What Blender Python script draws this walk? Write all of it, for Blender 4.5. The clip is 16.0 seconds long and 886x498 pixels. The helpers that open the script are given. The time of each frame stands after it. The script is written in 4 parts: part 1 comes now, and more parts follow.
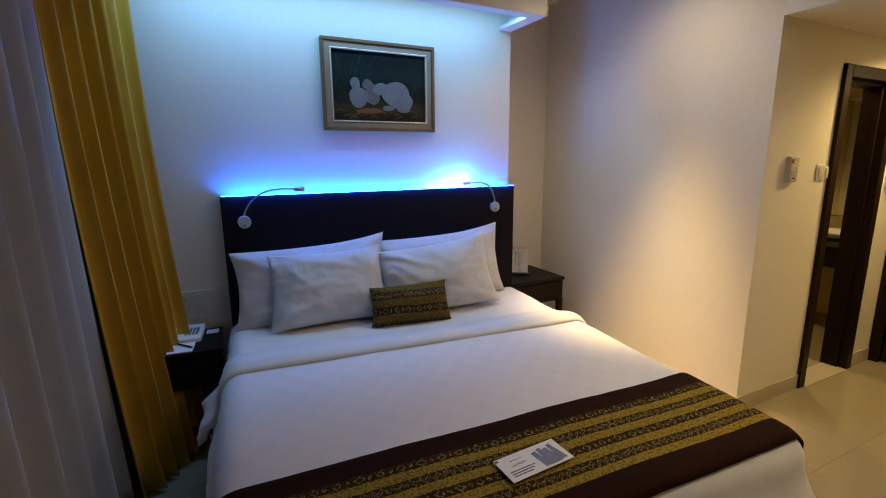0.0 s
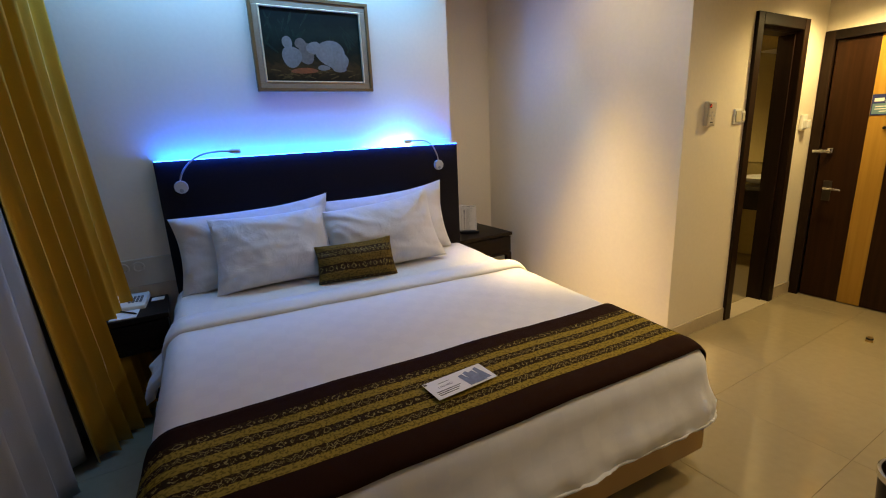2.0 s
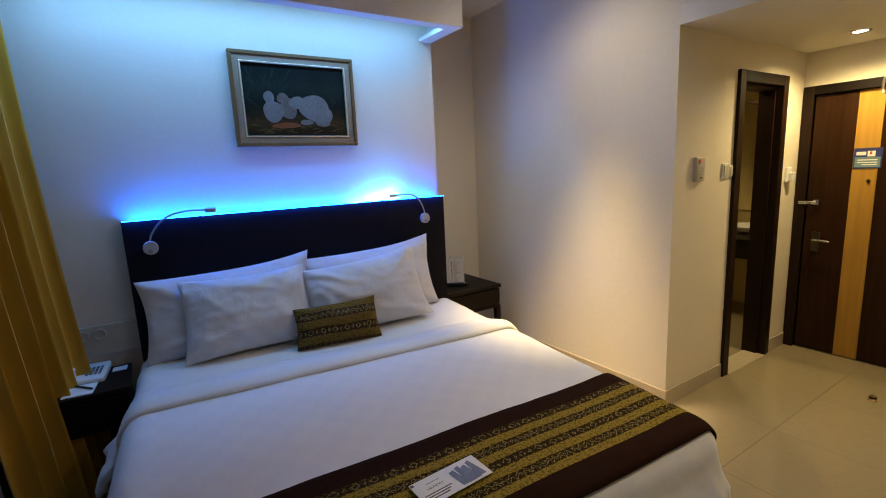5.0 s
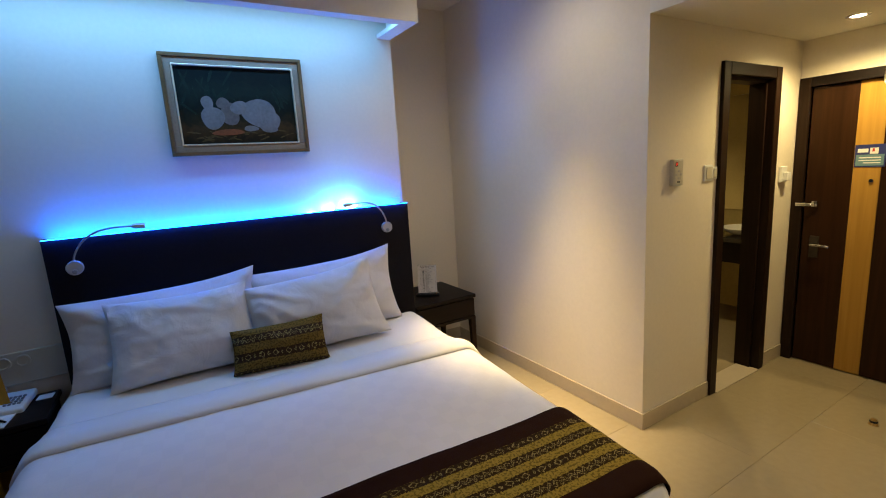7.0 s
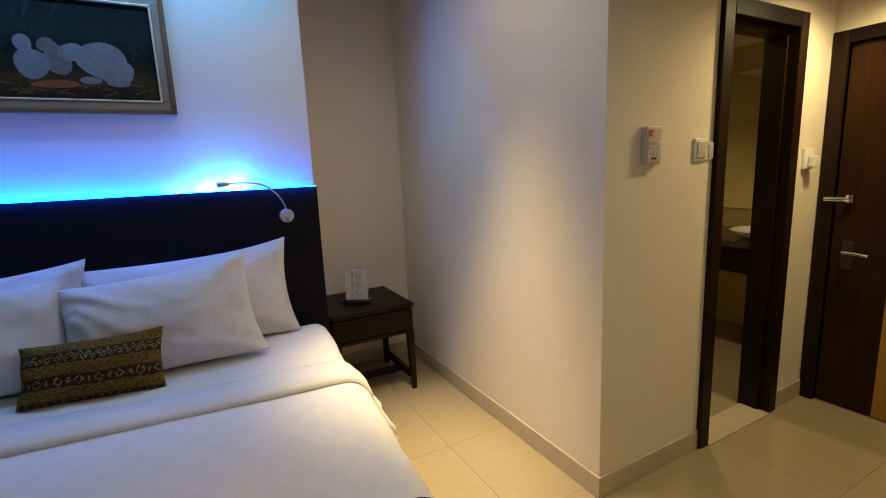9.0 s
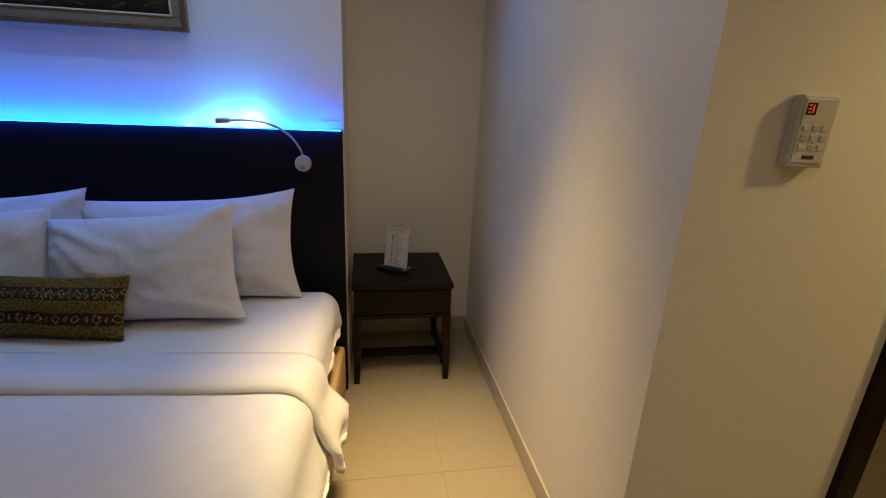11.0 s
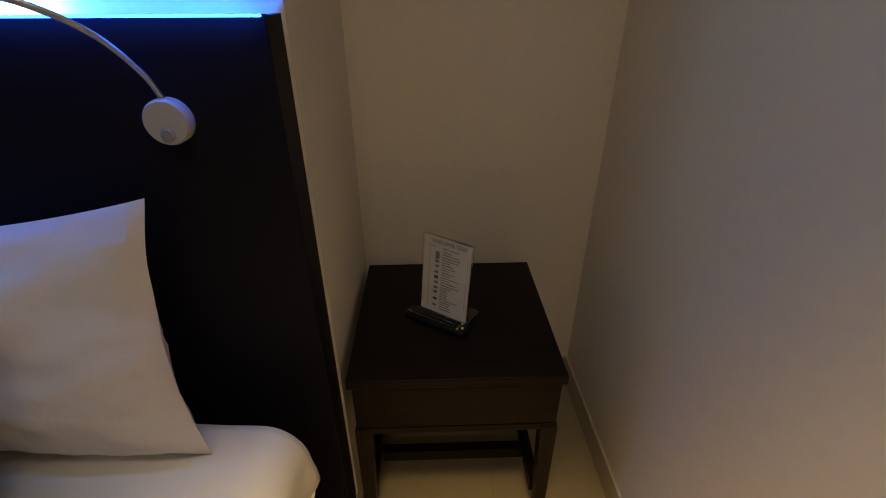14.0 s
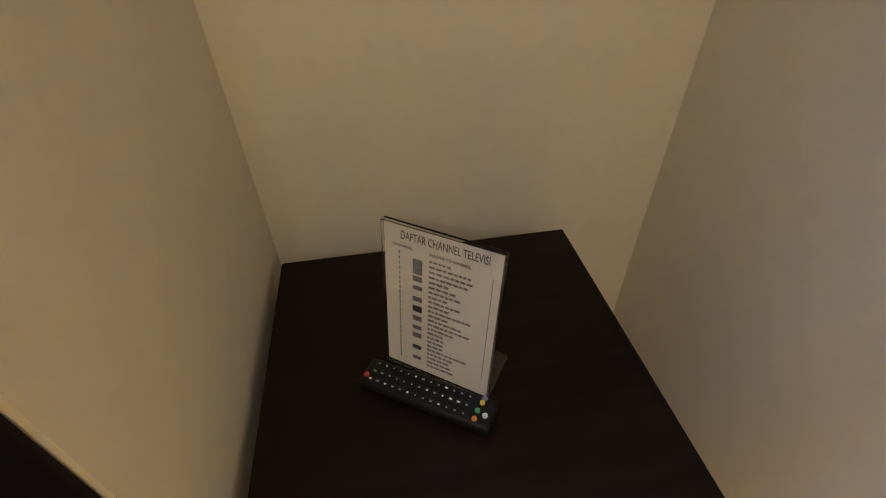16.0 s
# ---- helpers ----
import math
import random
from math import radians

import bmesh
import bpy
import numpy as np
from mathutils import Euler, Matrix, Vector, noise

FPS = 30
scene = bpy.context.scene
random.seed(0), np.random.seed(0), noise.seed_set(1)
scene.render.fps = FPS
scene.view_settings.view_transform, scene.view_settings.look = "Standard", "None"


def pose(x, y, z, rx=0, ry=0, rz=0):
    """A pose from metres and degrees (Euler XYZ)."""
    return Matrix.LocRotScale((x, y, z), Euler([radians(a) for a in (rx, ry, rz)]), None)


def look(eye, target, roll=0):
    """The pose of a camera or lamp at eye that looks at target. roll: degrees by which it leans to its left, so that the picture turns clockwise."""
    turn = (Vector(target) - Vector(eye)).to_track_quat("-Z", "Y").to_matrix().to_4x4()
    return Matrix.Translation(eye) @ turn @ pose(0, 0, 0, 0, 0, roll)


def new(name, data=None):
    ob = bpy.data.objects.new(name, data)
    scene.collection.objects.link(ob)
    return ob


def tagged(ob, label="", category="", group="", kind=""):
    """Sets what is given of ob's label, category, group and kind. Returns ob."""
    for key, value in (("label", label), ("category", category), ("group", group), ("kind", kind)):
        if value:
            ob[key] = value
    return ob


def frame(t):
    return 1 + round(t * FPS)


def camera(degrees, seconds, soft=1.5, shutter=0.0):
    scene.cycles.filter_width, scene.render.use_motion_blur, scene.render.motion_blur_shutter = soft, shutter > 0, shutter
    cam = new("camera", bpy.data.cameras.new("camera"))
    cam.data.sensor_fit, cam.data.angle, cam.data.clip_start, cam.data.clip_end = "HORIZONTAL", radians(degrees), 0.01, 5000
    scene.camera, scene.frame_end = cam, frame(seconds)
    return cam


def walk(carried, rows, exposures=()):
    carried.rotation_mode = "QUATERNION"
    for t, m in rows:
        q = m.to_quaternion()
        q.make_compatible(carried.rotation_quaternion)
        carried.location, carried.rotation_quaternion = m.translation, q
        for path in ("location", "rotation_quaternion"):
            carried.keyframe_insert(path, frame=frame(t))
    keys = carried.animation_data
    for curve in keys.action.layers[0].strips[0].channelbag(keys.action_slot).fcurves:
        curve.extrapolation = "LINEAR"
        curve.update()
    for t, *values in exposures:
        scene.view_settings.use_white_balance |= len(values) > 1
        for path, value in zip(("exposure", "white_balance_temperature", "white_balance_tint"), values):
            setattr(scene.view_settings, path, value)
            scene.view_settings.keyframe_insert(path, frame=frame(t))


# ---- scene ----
# camera and walk
cam = camera(88.0, 16.0, soft=1.05)
ROWS = [
    (0.0, -2.027, -2.934, 1.567, 78.89, 0.44, -26.48),
    (0.5, -2.036, -2.965, 1.506, 78.28, 0.72, -27.86),
    (1.0, -2.020, -3.001, 1.484, 76.73, 0.96, -29.00),
    (1.5, -1.996, -3.045, 1.470, 75.68, 1.54, -30.06),
    (2.0, -1.942, -3.099, 1.462, 75.60, 2.58, -30.95),
    (2.5, -1.887, -3.123, 1.479, 76.09, 3.15, -31.79),
    (3.0, -1.864, -3.110, 1.503, 77.59, 3.03, -32.29),
    (3.5, -1.844, -3.083, 1.517, 78.54, 2.87, -32.74),
    (4.0, -1.873, -3.043, 1.523, 79.36, 2.41, -32.89),
    (6.5, -1.745, -2.910, 1.622, 80.31, 2.78, -32.49),
    (7.0, -1.456, -2.957, 1.613, 79.61, 3.46, -31.29),
    (7.5, -1.273, -2.899, 1.581, 78.78, 4.16, -31.68),
    (8.0, -1.076, -2.781, 1.516, 79.02, 4.45, -31.89),
    (8.5, -0.851, -2.704, 1.429, 80.25, 4.00, -31.17),
    (11.0, 0.080, -2.272, 1.523, 72.00, -2.45, -9.28),
    (11.5, 0.199, -2.069, 1.501, 71.11, -1.18, -5.08),
    (12.0, 0.309, -1.943, 1.414, 73.33, 0.72, -1.44),
    (12.5, 0.281, -1.663, 1.396, 70.83, 1.30, -1.94),
    (13.0, 0.299, -1.352, 1.423, 67.49, 1.32, -2.03),
    (13.5, 0.247, -1.091, 1.423, 64.01, 0.70, -2.81),
    (14.0, 0.215, -0.845, 1.403, 60.47, 0.14, -1.85),
    (14.5, 0.241, -0.628, 1.319, 56.93, 1.50, -2.53),
    (15.0, 0.245, -0.407, 1.258, 53.42, 0.99, -2.30),
    (15.5, 0.226, -0.287, 1.226, 51.28, 0.83, -4.55),
    (16.0, 0.202, -0.177, 1.147, 49.72, 1.03, -9.70),
]
walk(cam, [(t, pose(x, y, z, rx, ry, rz)) for t, x, y, z, rx, ry, rz in ROWS],
     exposures=[(0.0, 0.06, 7050, 11), (1.5, 0.18, 7150, 10), (2.2, 0.24, 7150, 10), (3.4, 0.1, 6500, 10), (7.0, -0.05, 6350, 10), (8.5, -0.17, 6200, 10), (11.0, -0.62, 6350, 12), (12.0, -0.87, 6350, 10),
                (13.5, -1.2, 6700, 14), (14.2, -0.8, 7300, 12), (15.0, -0.35, 7250, 6), (15.5, 0.16, 7350, 6), (16.0, 0.40, 7450, 5)])

# plan, in metres
XW, XR, YN, YC, XE = -0.015, 0.766, 0.555, -1.395, 2.455
ZC, ZH = 2.88, 2.30
YS, XWIN = -4.20, -2.75

# ---- world and lights ----
night = bpy.data.worlds.new("night")
scene.world = night
night.use_nodes = True
night.node_tree.nodes["Background"].inputs["Color"].default_value = (0.01, 0.012, 0.02, 1)
night.node_tree.nodes["Background"].inputs["Strength"].default_value = 0.3


def area_lamp(name, m, sx, sy, watts, colour, spread=180):
    d = bpy.data.lights.new(name, "AREA")
    d.shape, d.size, d.size_y, d.energy, d.color, d.spread = "RECTANGLE", sx, sy, watts, colour, radians(spread)
    ob = new(name, d)
    ob.matrix_world = m
    return ob


def spot_lamp(name, eye, target, watts, colour, cone, blend=0.6, radius=0.03):
    d = bpy.data.lights.new(name, "SPOT")
    d.energy, d.color, d.spot_size, d.spot_blend, d.shadow_soft_size = watts, colour, radians(cone), blend, radius
    ob = new(name, d)
    ob.matrix_world = look(eye, target)
    return ob


WARM = (1.0, 0.76, 0.34)
CREAM = (1.0, 0.92, 0.95)
COVE = (0.17, 0.46, 1.0)
BLUE = (0.001, 0.12, 1.0)
# blue-white strip inside the pelmet over the bed, washing the wall
area_lamp("cove_led_light", look((-1.20, -0.275, 2.56), (-1.20, -0.255, 2.22)), 2.10, 0.03, 16.5, COVE)
# blue strip behind the top of the headboard
area_lamp("headboard_led_light", look((-1.01, -0.050, 1.346), (-1.01, 0.0, 1.47)), 1.92, 0.014, 13, BLUE)
# added lamp that tints the upper headboard face blue, standing in for glare
area_lamp("headboard_face_fill", look((-1.01, -0.104, 1.366), (-1.01, -0.094, 1.20)), 1.95, 0.006, 2.2, BLUE)
area_lamp("headboard_led_hot_light", look((-0.42, -0.034, 1.374), (-0.42, 0.0, 1.402)), 0.05, 0.012, 3.2, (0.012, 0.27, 1.0))
area_lamp("headboard_led_end_light", look((-0.55, -0.034, 1.374), (-0.55, 0.0, 1.402)), 0.03, 0.012, 1.5, (0.012, 0.27, 1.0))
# ceiling downlights, with added fills for the aisle wall and the room
spot_lamp("aisle_downlight_beam", (0.22, -0.95, ZC - 0.03), (0.36, -0.88, 0), 760, (1.0, 0.72, 0.31), 48, 1.0, 0.26)
# wide second lamp at the same fitting, added to even out the wall
spot_lamp("aisle_wall_fill", (0.22, -0.95, ZC - 0.035), (0.22, -0.95, 0), 46, (1.0, 0.88, 0.70), 165, 1.0, 0.25)
spot_lamp("hall_downlight_beam", (2.03, -1.82, ZH - 0.03), (2.00, -1.86, 0), 74, WARM, 160, 0.6, 0.07)
# unseen fill, added to brighten the bed and the room
spot_lamp("room_fill_beam", (-0.20, -2.60, ZC - 0.03), (-0.10, -1.85, 0), 33, CREAM, 124, 0.9, 0.06)
spot_lamp("desk_downlight_beam", (0.15, -3.1, ZC - 0.03), (0.10, -2.95, 0), 48, WARM, 100, 1.0, 0.06)
spot_lamp("bathroom_downlight_beam", (2.0, -0.90, ZH - 0.03), (2.0, -0.90, 0), 40, WARM, 140, 0.8)


# ---- materials ----
def material(name, base, rough=0.5, metal=0.0, vary=0.08, fine=60.0, coarse=3.0, bump=0.05, spec=0.5, coat=0.0, sheen=0.0, random_tone=0.0):
    """Principled surface with two scales of tone and a fine relief."""
    m = bpy.data.materials.new(name)
    m.use_nodes = True
    n, l = m.node_tree.nodes, m.node_tree.links
    p = n["Principled BSDF"]
    co = n.new("ShaderNodeTexCoord")
    a, b = n.new("ShaderNodeTexNoise"), n.new("ShaderNodeTexNoise")
    a.inputs["Scale"].default_value, b.inputs["Scale"].default_value = coarse, fine
    a.inputs["Detail"].default_value, b.inputs["Detail"].default_value = 4, 3
    for t in (a, b):
        l.new(co.outputs["Object"], t.inputs["Vector"])
    add = n.new("ShaderNodeMath")
    add.operation = "ADD"
    l.new(a.outputs["Fac"], add.inputs[0])
    l.new(b.outputs["Fac"], add.inputs[1])
    last = add.outputs[0]
    if random_tone:
        info, mul, add2 = n.new("ShaderNodeObjectInfo"), n.new("ShaderNodeMath"), n.new("ShaderNodeMath")
        mul.operation, add2.operation = "MULTIPLY_ADD", "ADD"
        mul.inputs[1].default_value, mul.inputs[2].default_value = random_tone, -random_tone / 2
        l.new(info.outputs["Random"], mul.inputs[0])
        l.new(last, add2.inputs[0])
        l.new(mul.outputs[0], add2.inputs[1])
        last = add2.outputs[0]
    ramp = n.new("ShaderNodeMapRange")
    ramp.inputs["From Min"].default_value, ramp.inputs["From Max"].default_value = 0.6, 1.4
    ramp.inputs["To Min"].default_value, ramp.inputs["To Max"].default_value = 1 - vary, 1 + vary
    l.new(last, ramp.inputs["Value"])
    mix = n.new("ShaderNodeVectorMath")
    mix.operation = "SCALE"
    mix.inputs[0].default_value = base
    l.new(ramp.outputs[0], mix.inputs["Scale"])
    l.new(mix.outputs[0], p.inputs["Base Color"])
    p.inputs["Roughness"].default_value, p.inputs["Metallic"].default_value = rough, metal
    p.inputs["Specular IOR Level"].default_value, p.inputs["Coat Weight"].default_value, p.inputs["Sheen Weight"].default_value = spec, coat, sheen
    rr = n.new("ShaderNodeMapRange")
    rr.inputs["To Min"].default_value, rr.inputs["To Max"].default_value = max(0.02, rough * 0.8), min(1, rough * 1.2)
    l.new(a.outputs["Fac"], rr.inputs["Value"])
    l.new(rr.outputs[0], p.inputs["Roughness"])
    if bump:
        bp = n.new("ShaderNodeBump")
        bp.inputs["Strength"].default_value, bp.inputs["Distance"].default_value = bump, 0.01
        l.new(b.outputs["Fac"], bp.inputs["Height"])
        l.new(bp.outputs[0], p.inputs["Normal"])
    return m


def wood(name, dark, light, rough=0.35, scale=9.0, axis=2):
    """Stained timber with long grain along the axis."""
    m = material(name, dark, rough, vary=0.0, fine=220, bump=0.04, spec=0.15)
    n, l = m.node_tree.nodes, m.node_tree.links
    p = n["Principled BSDF"]
    co, mp, tex, cr = n.new("ShaderNodeTexCoord"), n.new("ShaderNodeMapping"), n.new("ShaderNodeTexNoise"), n.new("ShaderNodeValToRGB")
    s = [scale * 5] * 3
    s[axis] = scale * 0.25
    mp.inputs["Scale"].default_value = s
    tex.inputs["Scale"].default_value, tex.inputs["Detail"].default_value, tex.inputs["Distortion"].default_value = 1.0, 5, 0.6
    l.new(co.outputs["Object"], mp.inputs["Vector"])
    l.new(mp.outputs[0], tex.inputs["Vector"])
    l.new(tex.outputs["Fac"], cr.inputs["Fac"])
    cr.color_ramp.elements[0].position, cr.color_ramp.elements[1].position = 0.3, 0.7
    cr.color_ramp.elements[0].color, cr.color_ramp.elements[1].color = (*dark, 1), (*light, 1)
    l.new(cr.outputs["Color"], p.inputs["Base Color"])
    return m


def wrinkle(m, scale, strength):
    """Adds soft creases of cloth under the weave's own relief."""
    n, l = m.node_tree.nodes, m.node_tree.links
    p = n["Principled BSDF"]
    co, tex, bp = n.new("ShaderNodeTexCoord"), n.new("ShaderNodeTexNoise"), n.new("ShaderNodeBump")
    tex.inputs["Scale"].default_value, tex.inputs["Detail"].default_value, tex.inputs["Distortion"].default_value = scale, 3, 1.4
    bp.inputs["Strength"].default_value, bp.inputs["Distance"].default_value = strength, 0.02
    l.new(co.outputs["Object"], tex.inputs["Vector"])
    l.new(tex.outputs["Fac"], bp.inputs["Height"])
    l.new(p.inputs["Normal"].links[0].from_socket, bp.inputs["Normal"])
    l.new(bp.outputs[0], p.inputs["Normal"])


def glow(name, colour, strength):
    m = bpy.data.materials.new(name)
    m.use_nodes = True
    p = m.node_tree.nodes["Principled BSDF"]
    p.inputs["Base Color"].default_value = (*colour, 1)
    p.inputs["Emission Color"].default_value, p.inputs["Emission Strength"].default_value = (*colour, 1), strength
    return m


def clear(name, colour=(1, 1, 1), rough=0.02):
    m = bpy.data.materials.new(name)
    m.use_nodes = True
    p = m.node_tree.nodes["Principled BSDF"]
    p.inputs["Base Color"].default_value = (*colour, 1)
    p.inputs["Transmission Weight"].default_value, p.inputs["Roughness"].default_value, p.inputs["IOR"].default_value = 1.0, rough, 1.45
    return m


M_WALL = material("cream_wall_paint", (0.72, 0.655, 0.53), 0.75, vary=0.035, fine=45, coarse=1.2, bump=0.06, spec=0.3)
M_CEIL = material("ceiling_paint", (0.74, 0.70, 0.60), 0.85, vary=0.03, fine=40, coarse=1.0, bump=0.04, spec=0.2)
M_TILE = material("cream_porcelain_tile", (0.32, 0.26, 0.16), 0.12, vary=0.06, fine=25, coarse=2.0, bump=0.004, random_tone=0.2)
M_GROUT = material("tile_grout", (0.36, 0.30, 0.20), 0.9, vary=0.1, fine=150, bump=0.1)
M_SKIRT = material("skirting_tile", (0.46, 0.39, 0.28), 0.30, vary=0.06, fine=30, bump=0.01)
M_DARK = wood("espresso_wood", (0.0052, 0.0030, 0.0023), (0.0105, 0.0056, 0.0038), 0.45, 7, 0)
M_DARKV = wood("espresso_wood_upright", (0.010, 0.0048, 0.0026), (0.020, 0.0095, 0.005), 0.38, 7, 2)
M_HEAD = material("headboard_laminate", (0.0090, 0.0080, 0.0110), 0.50, vary=0.2, fine=120, bump=0.02, spec=0.08)
M_DOOR = wood("walnut_door_veneer", (0.019, 0.0075, 0.0028), (0.034, 0.0135, 0.005), 0.36, 6, 2)
M_GOLDST = wood("pale_maple_inlay", (0.36, 0.195, 0.034), (0.44, 0.245, 0.048), 0.35, 6, 2)
M_LINEN = material("white_cotton", (0.63, 0.595, 0.555), 0.9, vary=0.03, fine=420, coarse=4, bump=0.10, spec=0.15, sheen=0.2)
M_SHEET = material("white_sheet_cotton", (0.69, 0.665, 0.62), 0.9, vary=0.03, fine=420, coarse=5, bump=0.10, spec=0.15, sheen=0.2)
M_DUVET = material("white_checked_cotton", (0.72, 0.705, 0.685), 0.85, vary=0.03, fine=420, coarse=4, bump=0.10, spec=0.15, sheen=0.2)
wrinkle(M_LINEN, 7.0, 0.30)
wrinkle(M_SHEET, 6.0, 0.22)
wrinkle(M_DUVET, 4.0, 0.12)
n, l = M_DUVET.node_tree.nodes, M_DUVET.node_tree.links
ck, uvn, mixn, src = n.new("ShaderNodeTexChecker"), n.new("ShaderNodeTexCoord"), n.new("ShaderNodeVectorMath"), n["Principled BSDF"].inputs["Base Color"].links[0].from_socket
ck.inputs["Scale"].default_value, ck.inputs["Color1"].default_value, ck.inputs["Color2"].default_value = 14, (1, 1, 1, 1), (0.973, 0.974, 0.977, 1)
mixn.operation = "MULTIPLY"
l.new(uvn.outputs["UV"], ck.inputs["Vector"])
l.new(src, mixn.inputs[0])
l.new(ck.outputs["Color"], mixn.inputs[1])
l.new(mixn.outputs[0], n["Principled BSDF"].inputs["Base Color"])
M_BASE = material("tan_bed_base_fabric", (0.50, 0.33, 0.14), 0.85, vary=0.08, fine=300, bump=0.15, spec=0.2)
M_CURT = material("ochre_curtain_cloth", (0.52, 0.28, 0.022), 0.75, vary=0.12, fine=260, coarse=5, bump=0.12, spec=0.2, sheen=0.2)
M_SHEER = material("white_voile_curtain", (0.34, 0.335, 0.33), 0.9, vary=0.06, fine=350, coarse=5, bump=0.1, spec=0.1)
M_PLASTIC = material("ivory_plastic", (0.52, 0.48, 0.38), 0.4, vary=0.03, fine=80, bump=0.01)
M_WHITE = material("white_plastic", (0.75, 0.75, 0.72), 0.35, vary=0.03, fine=80, bump=0.01)
M_DISC = material("pale_grey_plastic", (0.40, 0.39, 0.38), 0.5, vary=0.03, fine=80, bump=0.01)
M_GREY = material("grey_plastic", (0.22, 0.23, 0.24), 0.4, vary=0.05, bump=0.01)
M_BLACK = material("black_plastic", (0.007, 0.007, 0.008), 0.5, vary=0.1, bump=0.02, spec=0.25)
M_CHROME = material("brushed_chrome", (0.70, 0.70, 0.70), 0.22, metal=1.0, vary=0.05, fine=200, bump=0.01)
M_STEEL = material("satin_steel", (0.45, 0.43, 0.40), 0.35, metal=1.0, vary=0.05, fine=200, bump=0.01)
M_BRONZE = material("dark_bronze", (0.10, 0.085, 0.07), 0.4, metal=1.0, vary=0.1, fine=160, bump=0.01)
M_BRASS = material("worn_brass", (0.62, 0.42, 0.15), 0.3, metal=1.0, vary=0.1, bump=0.02)
M_FRAME = material("antique_gold_frame", (0.20, 0.110, 0.040), 0.42, metal=0.35, vary=0.25, fine=90, coarse=14, bump=0.12)
M_FRAMEIN = material("silvered_frame_slope", (0.30, 0.225, 0.15), 0.5, metal=0.2, vary=0.2, fine=120, coarse=16, bump=0.1)
M_LIP = material("pale_gilt_lip", (0.80, 0.66, 0.44), 0.32, metal=0.5, vary=0.12, fine=90, bump=0.05)
M_PAPER = material("white_paper", (0.78, 0.77, 0.75), 0.7, vary=0.03, fine=90, bump=0.01)
M_CREAMP = material("warm_white_paper", (0.50, 0.45, 0.39), 0.75, vary=0.04, fine=90, bump=0.01)
M_INK = material("black_ink", (0.03, 0.03, 0.03), 0.8, vary=0.1, bump=0)
M_GREYINK = material("faded_ink", (0.12, 0.11, 0.11), 0.8, vary=0.2, bump=0)
M_BLUEINK = material("slate_blue_print", (0.17, 0.20, 0.30), 0.6, vary=0.3, coarse=25, bump=0)
M_TEAL = material("teal_print", (0.13, 0.24, 0.28), 0.5, vary=0.1, bump=0)
M_NAVY = material("navy_print", (0.02, 0.03, 0.16), 0.5, vary=0.1, bump=0)
M_RED = material("red_print", (0.55, 0.05, 0.04), 0.5, vary=0.1, bump=0)
M_YELLOW = material("yellow_rubber", (0.70, 0.48, 0.04), 0.5, vary=0.1, bump=0)
M_GREEN = material("green_rubber", (0.05, 0.32, 0.10), 0.5, vary=0.1, bump=0)
M_ORANGE = material("orange_rubber", (0.70, 0.28, 0.05), 0.5, vary=0.1, bump=0)
M_STONE = material("dark_granite", (0.03, 0.025, 0.02), 0.18, vary=0.5, fine=180, coarse=40, bump=0.01)
M_BATH = material("ochre_bathroom_tile", (0.48, 0.38, 0.16), 0.25, vary=0.1, fine=30, bump=0.01)
M_CERAMIC = material("white_ceramic", (0.82, 0.82, 0.80), 0.12, vary=0.01, bump=0)
M_MIRROR = material("mirror_silver", (0.85, 0.85, 0.85), 0.02, metal=1.0, vary=0.0, bump=0)
M_GLASS = clear("window_glass")
M_ACRYL = clear("clear_acrylic", (1.0, 1.0, 1.0), 0.0)
M_LEDB = glow("blue_led", (0.02, 0.30, 1.0), 25)
M_LEDE = glow("blue_edge_led", (0.006, 0.08, 1.0), 40)
M_LEDH = glow("white_blue_led", (0.45, 0.80, 1.0), 60)
M_LAMPW = glow("lit_lamp", (1.0, 0.86, 0.60), 40)


